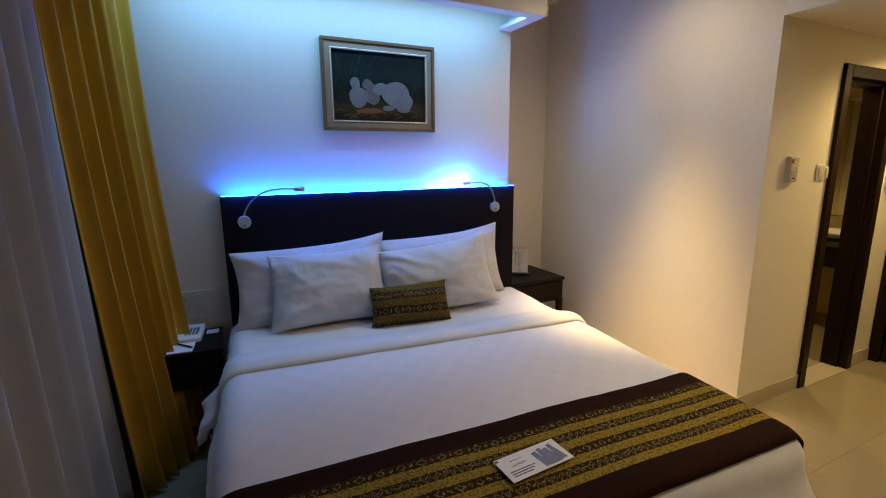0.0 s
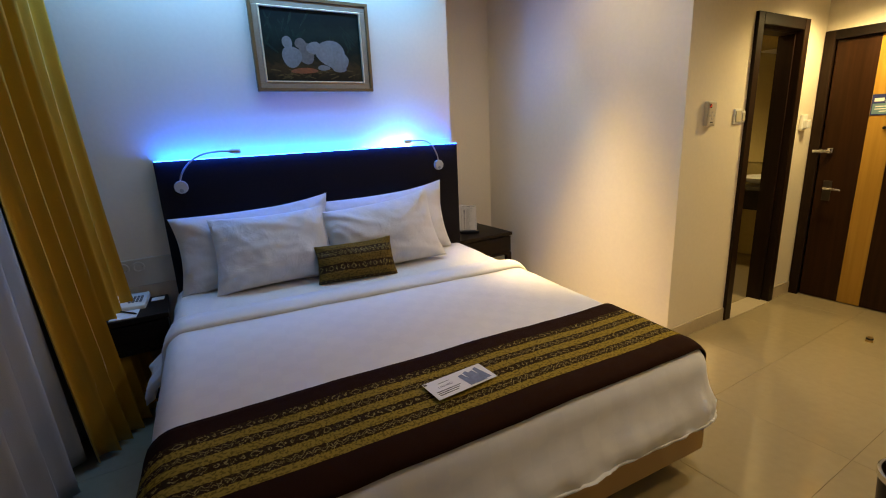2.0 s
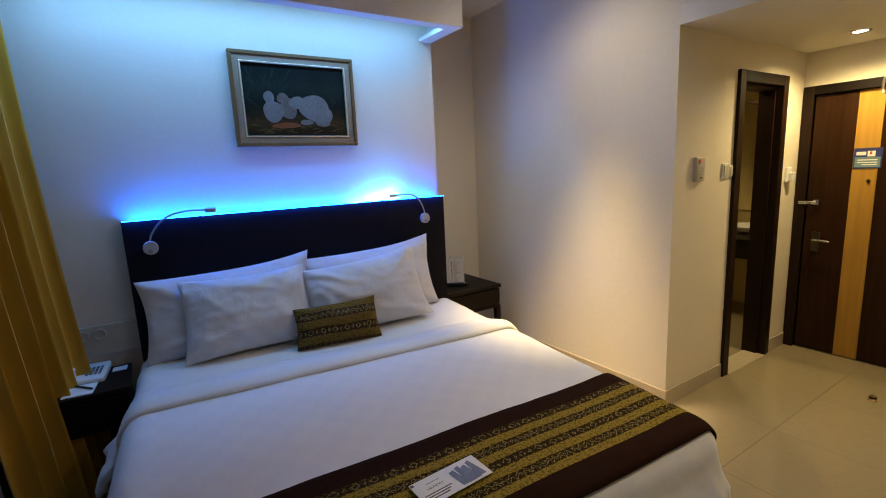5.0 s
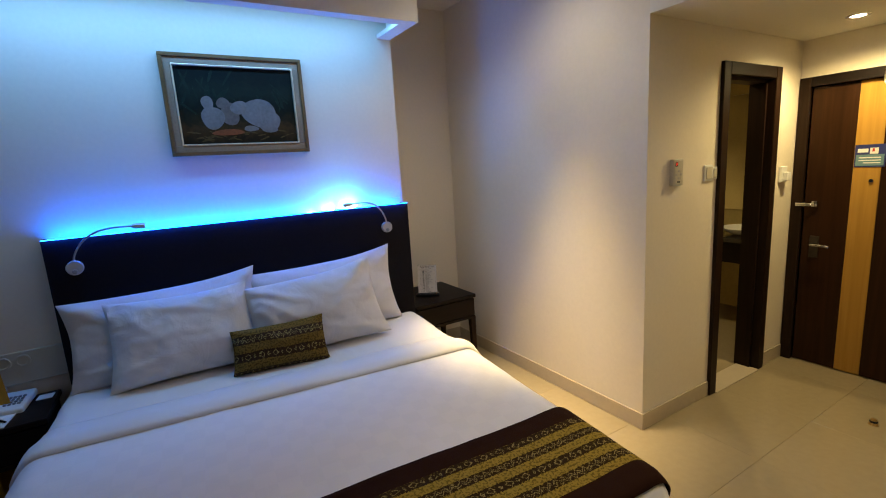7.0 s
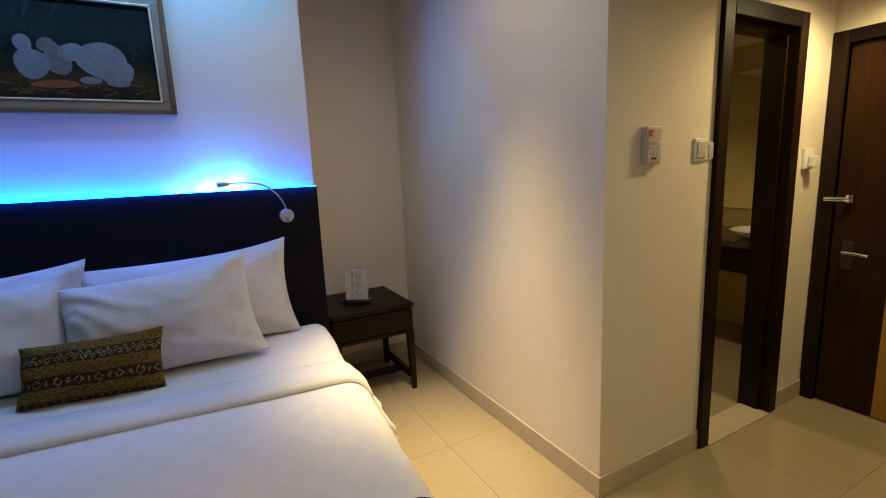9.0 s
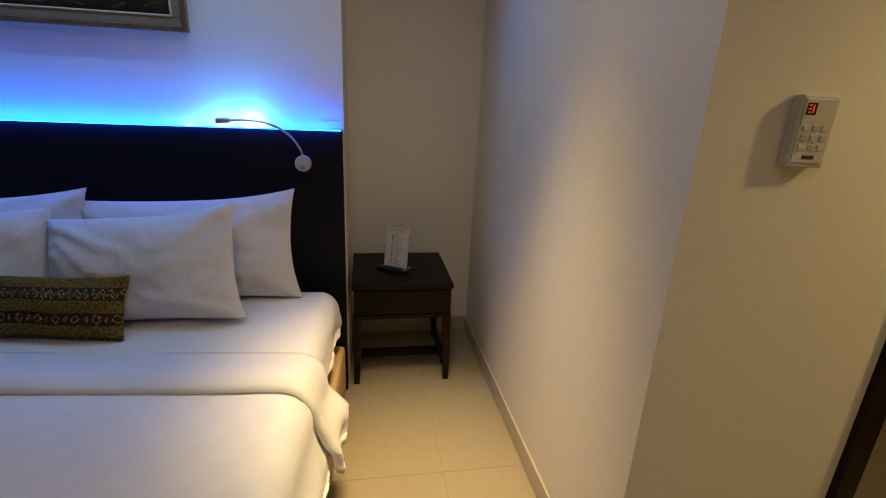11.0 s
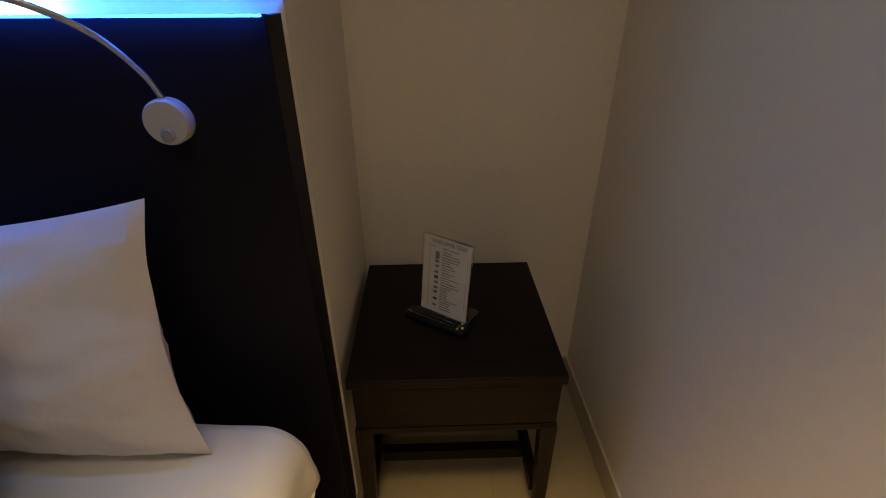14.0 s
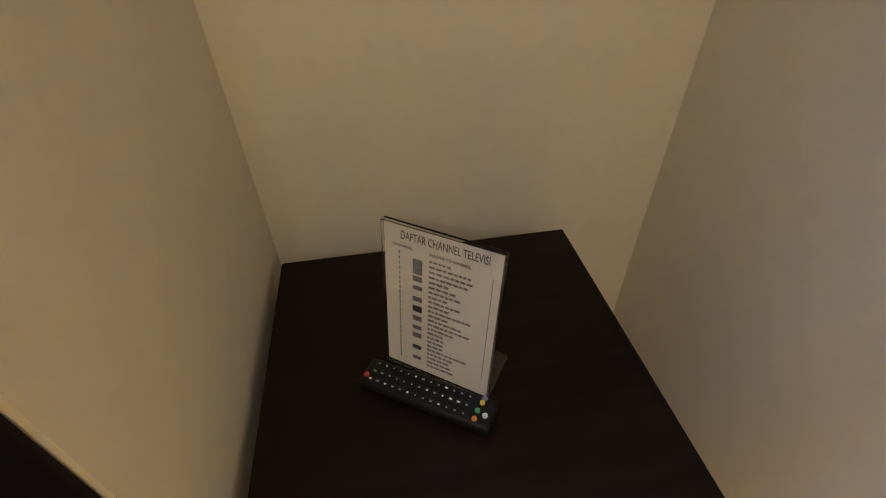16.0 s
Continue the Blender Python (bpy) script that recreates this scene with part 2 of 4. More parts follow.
def striped_cloth(name, gold, brown, dark, start, width, rim):
    """Woven ethnic cloth: brown rims, gold bands and darker bands with a pale zigzag."""
    m = material(name, gold, 0.85, vary=0.2, fine=300, coarse=30, bump=0.25, spec=0.05)
    n, l = m.node_tree.nodes, m.node_tree.links
    p = n["Principled BSDF"]
    co, sep = n.new("ShaderNodeTexCoord"), n.new("ShaderNodeSeparateXYZ")
    l.new(co.outputs["UV"], sep.inputs[0])

    def op(kind, a, b=None):
        q = n.new("ShaderNodeMath")
        q.operation = kind
        for i, v in enumerate((a, b)):
            if v is None:
                continue
            if hasattr(v, "is_linked"):
                l.new(v, q.inputs[i])
            else:
                q.inputs[i].default_value = v
        return q.outputs[0]

    def mixc(fac, a, b):
        q = n.new("ShaderNodeMix")
        q.data_type = "RGBA"
        l.new(fac, q.inputs["Factor"])
        for i, v in ((6, a), (7, b)):
            if hasattr(v, "is_linked"):
                l.new(v, q.inputs[i])
            else:
                q.inputs[i].default_value = (*v, 1)
        return q.outputs[2]

    along, across = sep.outputs[0], sep.outputs[1]
    rough = n.new("ShaderNodeTexNoise")
    rough.inputs["Scale"].default_value, rough.inputs["Detail"].default_value = 150, 4
    l.new(co.outputs["UV"], rough.inputs["Vector"])
    wob = op("MULTIPLY", op("SUBTRACT", rough.outputs["Fac"], 0.5), 0.018)
    v = op("ADD", op("SUBTRACT", across, start), wob)
    big = n.new("ShaderNodeTexNoise")
    big.inputs["Scale"].default_value = 26
    l.new(co.outputs["UV"], big.inputs["Vector"])
    sway = op("MULTIPLY", op("SUBTRACT", big.outputs["Fac"], 0.5), 1.6)
    phase = op("FRACT", op("DIVIDE", v, width))
    darkband = op("GREATER_THAN", phase, 0.50)
    # motif rows in the dark bands: double zigzag lines and open lozenges by turns
    mid = op("ADD", op("SUBTRACT", phase, 0.75), op("MULTIPLY", wob, 3.0))
    tri = op("ABSOLUTE", op("SUBTRACT", op("FRACT", op("ADD", op("MULTIPLY", along, 34), op("MULTIPLY", sway, 0.6))), 0.5))
    wave = op("SUBTRACT", mid, op("MULTIPLY", op("SUBTRACT", tri, 0.25), 0.45))
    zig = op("LESS_THAN", op("ABSOLUTE", op("SUBTRACT", op("ABSOLUTE", wave), 0.075)), 0.024)
    cell = op("ABSOLUTE", op("SUBTRACT", op("FRACT", op("ADD", op("MULTIPLY", along, 15), op("MULTIPLY", sway, 0.3))), 0.5))
    ringed = op("ABSOLUTE", op("SUBTRACT", op("ADD", op("MULTIPLY", cell, 0.75), op("ABSOLUTE", mid)), 0.17))
    dots = op("LESS_THAN", op("ABSOLUTE", op("SUBTRACT", op("ADD", op("MULTIPLY", op("SUBTRACT", 0.5, cell), 1.2), op("ABSOLUTE", mid)), 0.09)), 0.03)
    loz = op("MAXIMUM", op("LESS_THAN", ringed, 0.026), dots)
    odd = op("GREATER_THAN", op("FRACT", op("MULTIPLY", op("FLOOR", op("DIVIDE", v, width)), 0.5)), 0.25)
    zig = op("ADD", op("MULTIPLY", zig, odd), op("MULTIPLY", loz, op("SUBTRACT", 1.0, odd)))
    spk = n.new("ShaderNodeTexVoronoi")
    spk.inputs["Scale"].default_value = 120
    l.new(co.outputs["UV"], spk.inputs["Vector"])
    fleck = op("LESS_THAN", spk.outputs["Distance"], 0.28)
    pale = op("MULTIPLY", darkband, zig)
    wash = n.new("ShaderNodeTexNoise")
    wash.inputs["Scale"].default_value, wash.inputs["Detail"].default_value = 110, 7
    l.new(co.outputs["UV"], wash.inputs["Vector"])
    goldc = mixc(op("LESS_THAN", wash.outputs["Fac"], 0.47), gold, tuple(0.5 * c for c in gold))
    bandc = mixc(op("MULTIPLY", fleck, 0.22), dark, gold)
    col = mixc(darkband, goldc, bandc)
    col = mixc(op("MULTIPLY", op("MULTIPLY", pale, 0.8), op("GREATER_THAN", wash.outputs["Fac"], 0.43)), col, (0.34, 0.26, 0.09))
    if rim:
        lo, hi = op("LESS_THAN", across, rim[0]), op("GREATER_THAN", across, rim[1])
        col = mixc(op("MAXIMUM", lo, hi), col, brown)
    l.new(col, p.inputs["Base Color"])
    return m


# ---- mesh helpers ----
def box(bm, x0, x1, y0, y1, z0, z1, bevel=0.0, seg=2, m=None):
    r = bmesh.ops.create_cube(bm, size=1.0)
    vs = r["verts"]
    t = Matrix.Translation(((x0 + x1) / 2, (y0 + y1) / 2, (z0 + z1) / 2)) @ Matrix.Diagonal((x1 - x0, y1 - y0, z1 - z0, 1))
    bmesh.ops.transform(bm, matrix=(m @ t) if m else t, verts=vs)
    if bevel:
        es = list({e for v in vs for e in v.link_edges})
        bmesh.ops.bevel(bm, geom=es, offset=bevel, segments=seg, profile=0.5, affect="EDGES")
    return bm


def tube(bm, r0, r1, h, m=None, seg=24):
    r = bmesh.ops.create_cone(bm, cap_ends=True, segments=seg, radius1=r0, radius2=r1, depth=h)
    bmesh.ops.transform(bm, matrix=(m or Matrix()) @ Matrix.Translation((0, 0, h / 2)), verts=r["verts"])
    return bm


def lathe(bm, prof, seg=32, m=None):
    """A turned body from (radius, height) pairs."""
    rings = []
    for r, z in prof:
        rings.append([bm.verts.new((m or Matrix()) @ Vector((r * math.cos(2 * math.pi * i / seg), r * math.sin(2 * math.pi * i / seg), z))) for i in range(seg)])
    for a, b in zip(rings, rings[1:]):
        for i in range(seg):
            bm.faces.new((a[i], a[(i + 1) % seg], b[(i + 1) % seg], b[i]))
    return bm


def sweep(bm, pts, radius, seg=10):
    """A round rod along a smooth line through the points."""
    ps = [Vector(p) for p in pts]
    fine = []
    for i in range(len(ps) - 1):
        p0, p1, p2, p3 = ps[max(i - 1, 0)], ps[i], ps[i + 1], ps[min(i + 2, len(ps) - 1)]
        for k in range(8):
            t = k / 8
            fine.append(0.5 * (2 * p1 + (p2 - p0) * t + (2 * p0 - 5 * p1 + 4 * p2 - p3) * t * t + (3 * p1 - p0 - 3 * p2 + p3) * t ** 3))
    fine.append(ps[-1])
    rings, up = [], Vector((0.3, 0.9, 0.2))
    for i, p in enumerate(fine):
        d = (fine[min(i + 1, len(fine) - 1)] - fine[max(i - 1, 0)]).normalized()
        s = d.cross(up).normalized()
        u = s.cross(d)
        rings.append([bm.verts.new(p + radius * (math.cos(2 * math.pi * k / seg) * s + math.sin(2 * math.pi * k / seg) * u)) for k in range(seg)])
    for a, b in zip(rings, rings[1:]):
        for k in range(seg):
            bm.faces.new((a[k], a[(k + 1) % seg], b[(k + 1) % seg], b[k]))
    bm.faces.new(rings[0][::-1])
    bm.faces.new(rings[-1])
    return bm


def part(name, bm, mat, parent=None, label="", smooth=False, m=None):
    me = bpy.data.meshes.new(name)
    bmesh.ops.recalc_face_normals(bm, faces=bm.faces)
    bm.to_mesh(me)
    bm.free()
    me.materials.append(mat)
    if smooth:
        me.shade_smooth()
        me.set_sharp_from_angle(angle=radians(42))
    ob = new(name, me)
    if parent:
        ob.parent = parent
    if m:
        ob.matrix_local = m
    if label:
        ob["label"] = label
    return ob


def empty(name, m=None):
    ob = new(name)
    ob.empty_display_size = 0.1
    if m:
        ob.matrix_world = m
    return ob


def one(name, boxes, mat, label="", category="", kind="structure", bevel=0.0):
    bm = bmesh.new()
    for b in boxes:
        box(bm, *b, bevel=bevel)
    return tagged(part(name, bm, mat), label, category, kind=kind)


def letters(name, text, size, mat, parent, m, align="LEFT"):
    c = bpy.data.curves.new(name, "FONT")
    c.body, c.size, c.align_x, c.extrude = text, size, align, 0.0002
    c.materials.append(mat)
    ob = new(name, c)
    ob.parent = parent
    ob.matrix_local = m
    return ob


def bars(name, rects, mat, parent, m=None, thick=0.0004):
    bm = bmesh.new()
    for x0, x1, z0, z1 in rects:
        box(bm, x0, x1, -thick, 0, z0, z1)
    return part(name, bm, mat, parent, m=m)


# ---- structure ----
T = 0.10
one("wall_headboard", [(XWIN, XW, 0.0, YN + T, 0, ZC)], M_WALL, "cream painted wall behind the bed, washed by blue strip light", "wall")
one("wall_niche", [(XW, XR, YN, YN + T, 0, ZC)], M_WALL, "cream painted back wall of the bedside niche", "wall")
one("wall_bathroom_side", [(XR, XR + T, YC + 0.12, YN + T, 0, ZC)], M_WALL, "cream painted wall beside the bed", "wall")
BX0, BX1, BZ = 1.512, 2.070, 2.040
one("wall_hall_north", [(XR, BX0, YC, YC + 0.12, 0, ZC), (BX1, 3.5, YC, YC + 0.12, 0, ZC), (BX0, BX1, YC, YC + 0.12, BZ, ZC)], M_WALL,
    "cream painted hall wall with the bathroom doorway", "wall")
EY0, EY1, EZ = -2.345, -1.505, 1.985
DY = 0.038
one("wall_entrance", [(XE, XE + T, -2.85, EY0 + DY, 0, ZH), (XE, XE + T, EY1 + DY, YC, 0, ZH), (XE, XE + T, EY0 + DY, EY1 + DY, EZ, ZH)], M_WALL,
    "cream painted wall round the entrance door", "wall")
one("wall_hall_south", [(XR, XE, -2.85, -2.75, 0, ZH)], M_WALL, "plain cream painted hall wall", "wall")
one("wall_east", [(XR, XR + T, YS, -2.85, 0, ZC)], M_WALL, "plain cream painted wall", "wall")
one("wall_south", [(XWIN - T, XR + T, YS - T, YS, 0, ZC)], M_WALL, "plain cream painted wall", "wall")
WY0, WY1, WZ0, WZ1 = -3.7, -0.75, 0.35, 2.55
one("wall_window", [(XWIN - T, XWIN, YS, WY0, 0, ZC), (XWIN - T, XWIN, WY1, YN + T, 0, ZC), (XWIN - T, XWIN, WY0, WY1, 0, WZ0), (XWIN - T, XWIN, WY0, WY1, WZ1, ZC)],
    M_WALL, "cream painted wall round the curtained window", "wall")
one("wall_bathroom_east", [(3.4, 3.5, YC + 0.12, YN + T, 0, ZH)], M_BATH, "ochre tiled bathroom wall", "wall")
one("wall_bathroom_north", [(XR + T, 3.4, 0.4, 0.5, 0, ZH)], M_BATH, "ochre tiled bathroom wall", "wall")
one("ceiling", [(XWIN - T, XR + T, YS - T, YN + T, ZC, ZC + T)], M_CEIL, "cream painted bedroom ceiling", "ceiling")
one("ceiling_hall", [(XR, XE + T, -2.85, YC, ZH, ZH + 0.1)], M_CEIL, "lower cream painted hall ceiling", "ceiling")
one("ceiling_bathroom", [(XR + T, 3.5, YC + 0.12, 0.5, ZH, ZH + 0.1)], M_CEIL, "cream painted bathroom ceiling", "ceiling")
one("bulkhead", [(XR, XR + T, -2.85, YC, ZH + 0.1, ZC)], M_WALL, "cream painted bulkhead over the hall opening", "bulkhead")
# pelmet with the light slot over the bed
PX1 = -0.018
one("pelmet", [(XWIN, PX1, -0.405, -0.385, 2.455, ZC), (XWIN, PX1, -0.385, -0.325, 2.455, 2.480), (PX1 - 0.095, PX1, -0.325, 0.0, 2.455, 2.480),
               (PX1 - 0.02, PX1, -0.385, 0.0, 2.480, ZC)], M_CEIL, "cream plaster pelmet hiding a strip light above the bed", "pelmet")

floor_bm = bmesh.new()
box(floor_bm, XWIN - T, 3.5, YS - T, YN + T, -0.08, -0.004)
floor = tagged(part("floor", floor_bm, M_GROUT), "glossy cream porcelain tile floor", "floor", kind="structure")

# skirting
one("baseboard_niche", [(XW, XR - 0.010, YN - 0.010, YN, 0.001, 0.100)], M_SKIRT, "low tan tile skirting", "skirting", bevel=0.002)
one("baseboard_aisle", [(XR - 0.010, XR, YC - 0.010, YN, 0.001, 0.100)], M_SKIRT, "low tan tile skirting", "skirting", bevel=0.002)
one("baseboard_hall", [(XR, BX0 - 0.072, YC - 0.010, YC, 0.001, 0.100), (BX1 + 0.072, XE, YC - 0.010, YC, 0.001, 0.100)], M_SKIRT, "low tan tile skirting", "skirting", bevel=0.002)
one("baseboard_bed", [(XWIN, XW, -0.010, 0.0, 0.001, 0.100)], M_SKIRT, "low tan tile skirting", "skirting", bevel=0.002)

# window
window = tagged(empty("window_1", pose(XWIN - 0.05, (WY0 + WY1) / 2, WZ0)), "wide dark night window behind the curtains", "window", kind="structure")
w, h = WY1 - WY0, WZ1 - WZ0
bm = bmesh.new()
for a in ((-w / 2, -w / 2 + 0.06, 0, h), (w / 2 - 0.06, w / 2, 0, h), (-w / 2 + 0.06, w / 2 - 0.06, 0, 0.06), (-w / 2 + 0.06, w / 2 - 0.06, h - 0.06, h), (-0.03, 0.03, 0.06, h - 0.06)):
    box(bm, -0.03, 0.03, *a)
part("window_frame", bm, M_STEEL, window)
for s in (-1, 1):
    bm = bmesh.new()
    y0, y1 = (0.03, w / 2 - 0.06) if s > 0 else (-w / 2 + 0.06, -0.03)
    box(bm, -0.004, 0.004, y0, y1, 0.06, h - 0.06)
    part("pane", bm, M_GLASS, window).visible_shadow = False


# ---- bathroom doorway ----
def door_casing(name, label, width, height, depth, face):
    """Casing in local x (across), y (into the wall) and z."""
    e = tagged(empty(name), label, "door frame", kind="structure")
    for n, b in (("jamb", (-face, 0, -0.022, depth, 0, height + face)), ("jamb", (width, width + face, -0.022, depth, 0, height + face)),
                 ("head", (0, width, -0.022, depth, height, height + face))):
        bm = bmesh.new()
        box(bm, *b, bevel=0.004)
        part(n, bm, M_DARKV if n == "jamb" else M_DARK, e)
    for n, b in (("stop", (0.0, 0.018, 0.03, depth, 0, height)), ("stop", (width - 0.018, width, 0.03, depth, 0, height)), ("stop", (0.018, width - 0.018, 0.03, depth, height - 0.018, height))):
        bm = bmesh.new()
        box(bm, *b)
        part(n, bm, M_DARKV, e)
    return e


bathroom_frame = door_casing("door_frame_1", "dark-stained wooden frame of the open bathroom doorway", BX1 - BX0 - 0.004, BZ - 0.002, 0.135, 0.074)
bathroom_frame.matrix_world = pose(BX0 + 0.002, YC, 0)
one("threshold", [(BX0, BX1, YC - 0.03, YC + 0.12, 0.0, 0.006)], M_SKIRT, "pale stone strip on the floor of the bathroom doorway", "threshold")

# ---- bathroom ----
vanity = tagged(empty("vanity", pose(2.66, -1.29, 0)), "dark granite bathroom vanity with a white basin", "vanity")
bm = bmesh.new()
box(bm, 0, 0.73, 0, 1.45, 0.80, 0.84, bevel=0.006)
part("countertop", bm, M_STONE, vanity)
bm = bmesh.new()
box(bm, 0.03, 0.73, 0.01, 1.40, 0.62, 0.80)
part("apron", bm, M_DARK, vanity)
bm = bmesh.new()
lathe(bm, [(0.0, 0.845), (0.08, 0.846), (0.15, 0.855), (0.20, 0.885), (0.215, 0.905), (0.205, 0.907), (0.17, 0.875), (0.0, 0.856)], 32, pose(0.28, 0.40, 0))
part("basin", bm, M_CERAMIC, vanity, "glossy white round basin", True)
bm = bmesh.new()
sweep(bm, [(0.56, 0.40, 0.84), (0.56, 0.40, 1.02), (0.50, 0.40, 1.07), (0.42, 0.40, 1.05)], 0.014)
part("tap", bm, M_CHROME, vanity, "chrome tap", True)
mirror = tagged(empty("mirror", pose(3.392, -0.6, 0)), "tall frameless bathroom wall mirror", "mirror")
bm = bmesh.new()
box(bm, -0.008, 0.0, -0.68, 0.75, 1.0, 2.1, bevel=0.002)
part("glass", bm, M_MIRROR, mirror)
bm = bmesh.new()
box(bm, -0.012, 0.0, 0.755, 0.775, 0.9, 2.15)
part("edge_trim", bm, M_BLACK, mirror)

# ---- entrance door ----
door = tagged(empty("door_1", pose(XE, DY, 0)), "closed walnut entrance door with a pale maple stripe", "door", kind="structure")
bm = bmesh.new()
box(bm, 0.012, 0.056, EY0 + 0.004, -1.905, 0.008, EZ - 0.003, bevel=0.002)
part("leaf_panel", bm, M_DOOR, door)
bm = bmesh.new()
box(bm, 0.012, 0.056, -1.762, EY1 - 0.004, 0.008, EZ - 0.003, bevel=0.002)
part("leaf_panel", bm, M_DOOR, door)
bm = bmesh.new()
box(bm, 0.013, 0.056, -1.904, -1.763, 0.008, EZ - 0.003, bevel=0.002)
part("stripe", bm, M_GOLDST, door, "pale maple inlay stripe")
for n, b in (("frame_jamb", (-0.022, 0.10, EY1, EY1 + 0.068, 0, EZ + 0.065)), ("frame_jamb", (-0.022, 0.10, EY0 - 0.068, EY0, 0, EZ + 0.065)), ("frame_head", (-0.022, 0.10, EY0, EY1, EZ, EZ + 0.065))):
    bm = bmesh.new()
    box(bm, *b, bevel=0.004)
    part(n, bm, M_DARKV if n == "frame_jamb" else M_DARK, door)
lock = part("lock_plate", box(bmesh.new(), 0.0, 0.013, -1.615, -1.560, 0.80, 0.955, bevel=0.004), M_BRONZE, door, "dark bronze lock plate")
bm = bmesh.new()
sweep(bm, [(0.0, -1.588, 0.90), (-0.05, -1.588, 0.90), (-0.058, -1.60, 0.90), (-0.058, -1.66, 0.897), (-0.056, -1.695, 0.893)], 0.009)
part("lever", bm, M_CHROME, lock, "chrome lever handle", True)
bm = bmesh.new()
box(bm, -0.018, 0.012, -1.595, -1.560, 1.165, 1.205, bevel=0.004)
sweep(bm, [(-0.012, -1.575, 1.185), (-0.03, -1.55, 1.187), (-0.03, -1.47, 1.187)], 0.006)
sweep(bm, [(-0.02, -1.575, 1.175), (-0.03, -1.55, 1.175), (-0.03, -1.47, 1.175)], 0.005)
part("swing_guard", bm, M_CHROME, door, "chrome swing bar guard", True)
closer = part("door_closer", box(bmesh.new(), -0.055, 0.012, -2.16, -1.945, 1.845, 1.90, bevel=0.008), M_STEEL, door, "grey steel door closer")
bm = bmesh.new()
box(bm, -0.10, -0.085, -2.02, -1.985, 1.90, 1.93, bevel=0.003)
sweep(bm, [(-0.03, -1.99, 1.91), (-0.14, -1.93, 1.935), (-0.04, -1.90, 2.02), (-0.02, -1.90, 2.05)], 0.008)
part("closer_arm", bm, M_STEEL, closer, "", True)
bm = bmesh.new()
tube(bm, 0.011, 0.010, 0.010, pose(0.013, -1.862, 1.345, 0, -90, 0), 16)
part("peephole", bm, M_BLACK, door)
notice = tagged(empty("notice_card", pose(XE + 0.0115, -1.845 + DY, 1.505)), "small laminated notice on the entrance door", "notice")
bm = bmesh.new()
box(bm, -0.003, 0.0, -0.078, 0.078, -0.072, 0.072, bevel=0.001)
part("card", bm, M_NAVY, notice)
for n, b, mt in (("panel", (-0.070, 0.070, -0.063, 0.008), M_TEAL), ("panel", (0.010, 0.064, 0.022, 0.046), M_PAPER), ("panel", (-0.040, 0.002, 0.012, 0.050), M_PAPER), ("mark", (-0.022, -0.010, 0.026, 0.046), M_RED),
                 ("line", (-0.055, 0.055, -0.015, -0.008), M_WHITE), ("line", (-0.055, 0.055, -0.032, -0.026), M_WHITE), ("line", (-0.055, 0.030, -0.048, -0.042), M_WHITE)):
    bm = bmesh.new()
    t = 0.0036 if n == "panel" else 0.0044
    box(bm, -t, -0.003, b[0], b[1], b[2], b[3])
    part(n, bm, mt, notice)

# ---- hall fittings ----
thermostat = tagged(empty("thermostat", pose(0.962, YC, 1.418)), "ivory plastic air-conditioning control panel on the wall", "thermostat")
bm = bmesh.new()
box(bm, 0.0, 0.092, -0.026, 0, 0, 0.148, bevel=0.005, seg=3)
part("housing", bm, M_PLASTIC, thermostat)
bm = bmesh.new()
box(bm, 0.007, 0.085, -0.0285, -0.026, 0.010, 0.140, bevel=0.001)
part("faceplate", bm, M_PLASTIC, thermostat)
bm = bmesh.new()
box(bm, 0.012, 0.034, -0.030, -0.0285, 0.108, 0.132)
screen = part("display", bm, M_BLACK, thermostat, "small dark display with red digits")
M_DIGIT = glow("red_digit", (1.0, 0.05, 0.02), 1.2)
bars("digits", [(0.015, 0.021, 0.126, 0.128), (0.015, 0.021, 0.119, 0.121), (0.015, 0.021, 0.112, 0.114), (0.025, 0.027, 0.112, 0.128)], M_DIGIT, screen, pose(0, -0.0301, 0))
for r in range(3):
    for c in range(3):
        bm = bmesh.new()
        box(bm, 0.014 + 0.023 * c, 0.028 + 0.023 * c, -0.0305, -0.0285, 0.076 - 0.020 * r, 0.088 - 0.020 * r, bevel=0.001)
        part("button", bm, M_DISC if (r + c) % 2 else M_PLASTIC, thermostat)
bars("legend", [(0.030, 0.060, 0.018, 0.026)], M_INK, thermostat, pose(0, -0.0286, 0))

switch = tagged(empty("light_switch", pose(1.298, YC, 1.422)), "ivory plastic double rocker light switch", "light switch")
for n, b in (("plate", (0.0, 0.086, -0.010, 0, 0.0, 0.095)), ("plate", (0.088, 0.135, -0.009, 0, 0.006, 0.080))):
    bm = bmesh.new()
    box(bm, *b, bevel=0.003)
    part(n, bm, M_WHITE, switch)
for b in ((0.012, 0.074, -0.015, -0.010, 0.012, 0.083), (0.094, 0.128, -0.013, -0.009, 0.016, 0.070)):
    bm = bmesh.new()
    box(bm, *b, bevel=0.003)
    part("rocker", bm, M_PLASTIC, switch)

handset = tagged(empty("card_holder", pose(2.225, YC, 1.35)), "white plastic key card holder beside the bathroom door", "card holder")
bm = bmesh.new()
box(bm, 0, 0.085, -0.02, 0, 0, 0.11, bevel=0.005)
part("housing", bm, M_WHITE, handset)
bm = bmesh.new()
box(bm, 0.02, 0.075, -0.05, -0.02, 0.01, 0.07, bevel=0.006)
part("pocket", bm, M_WHITE, handset)


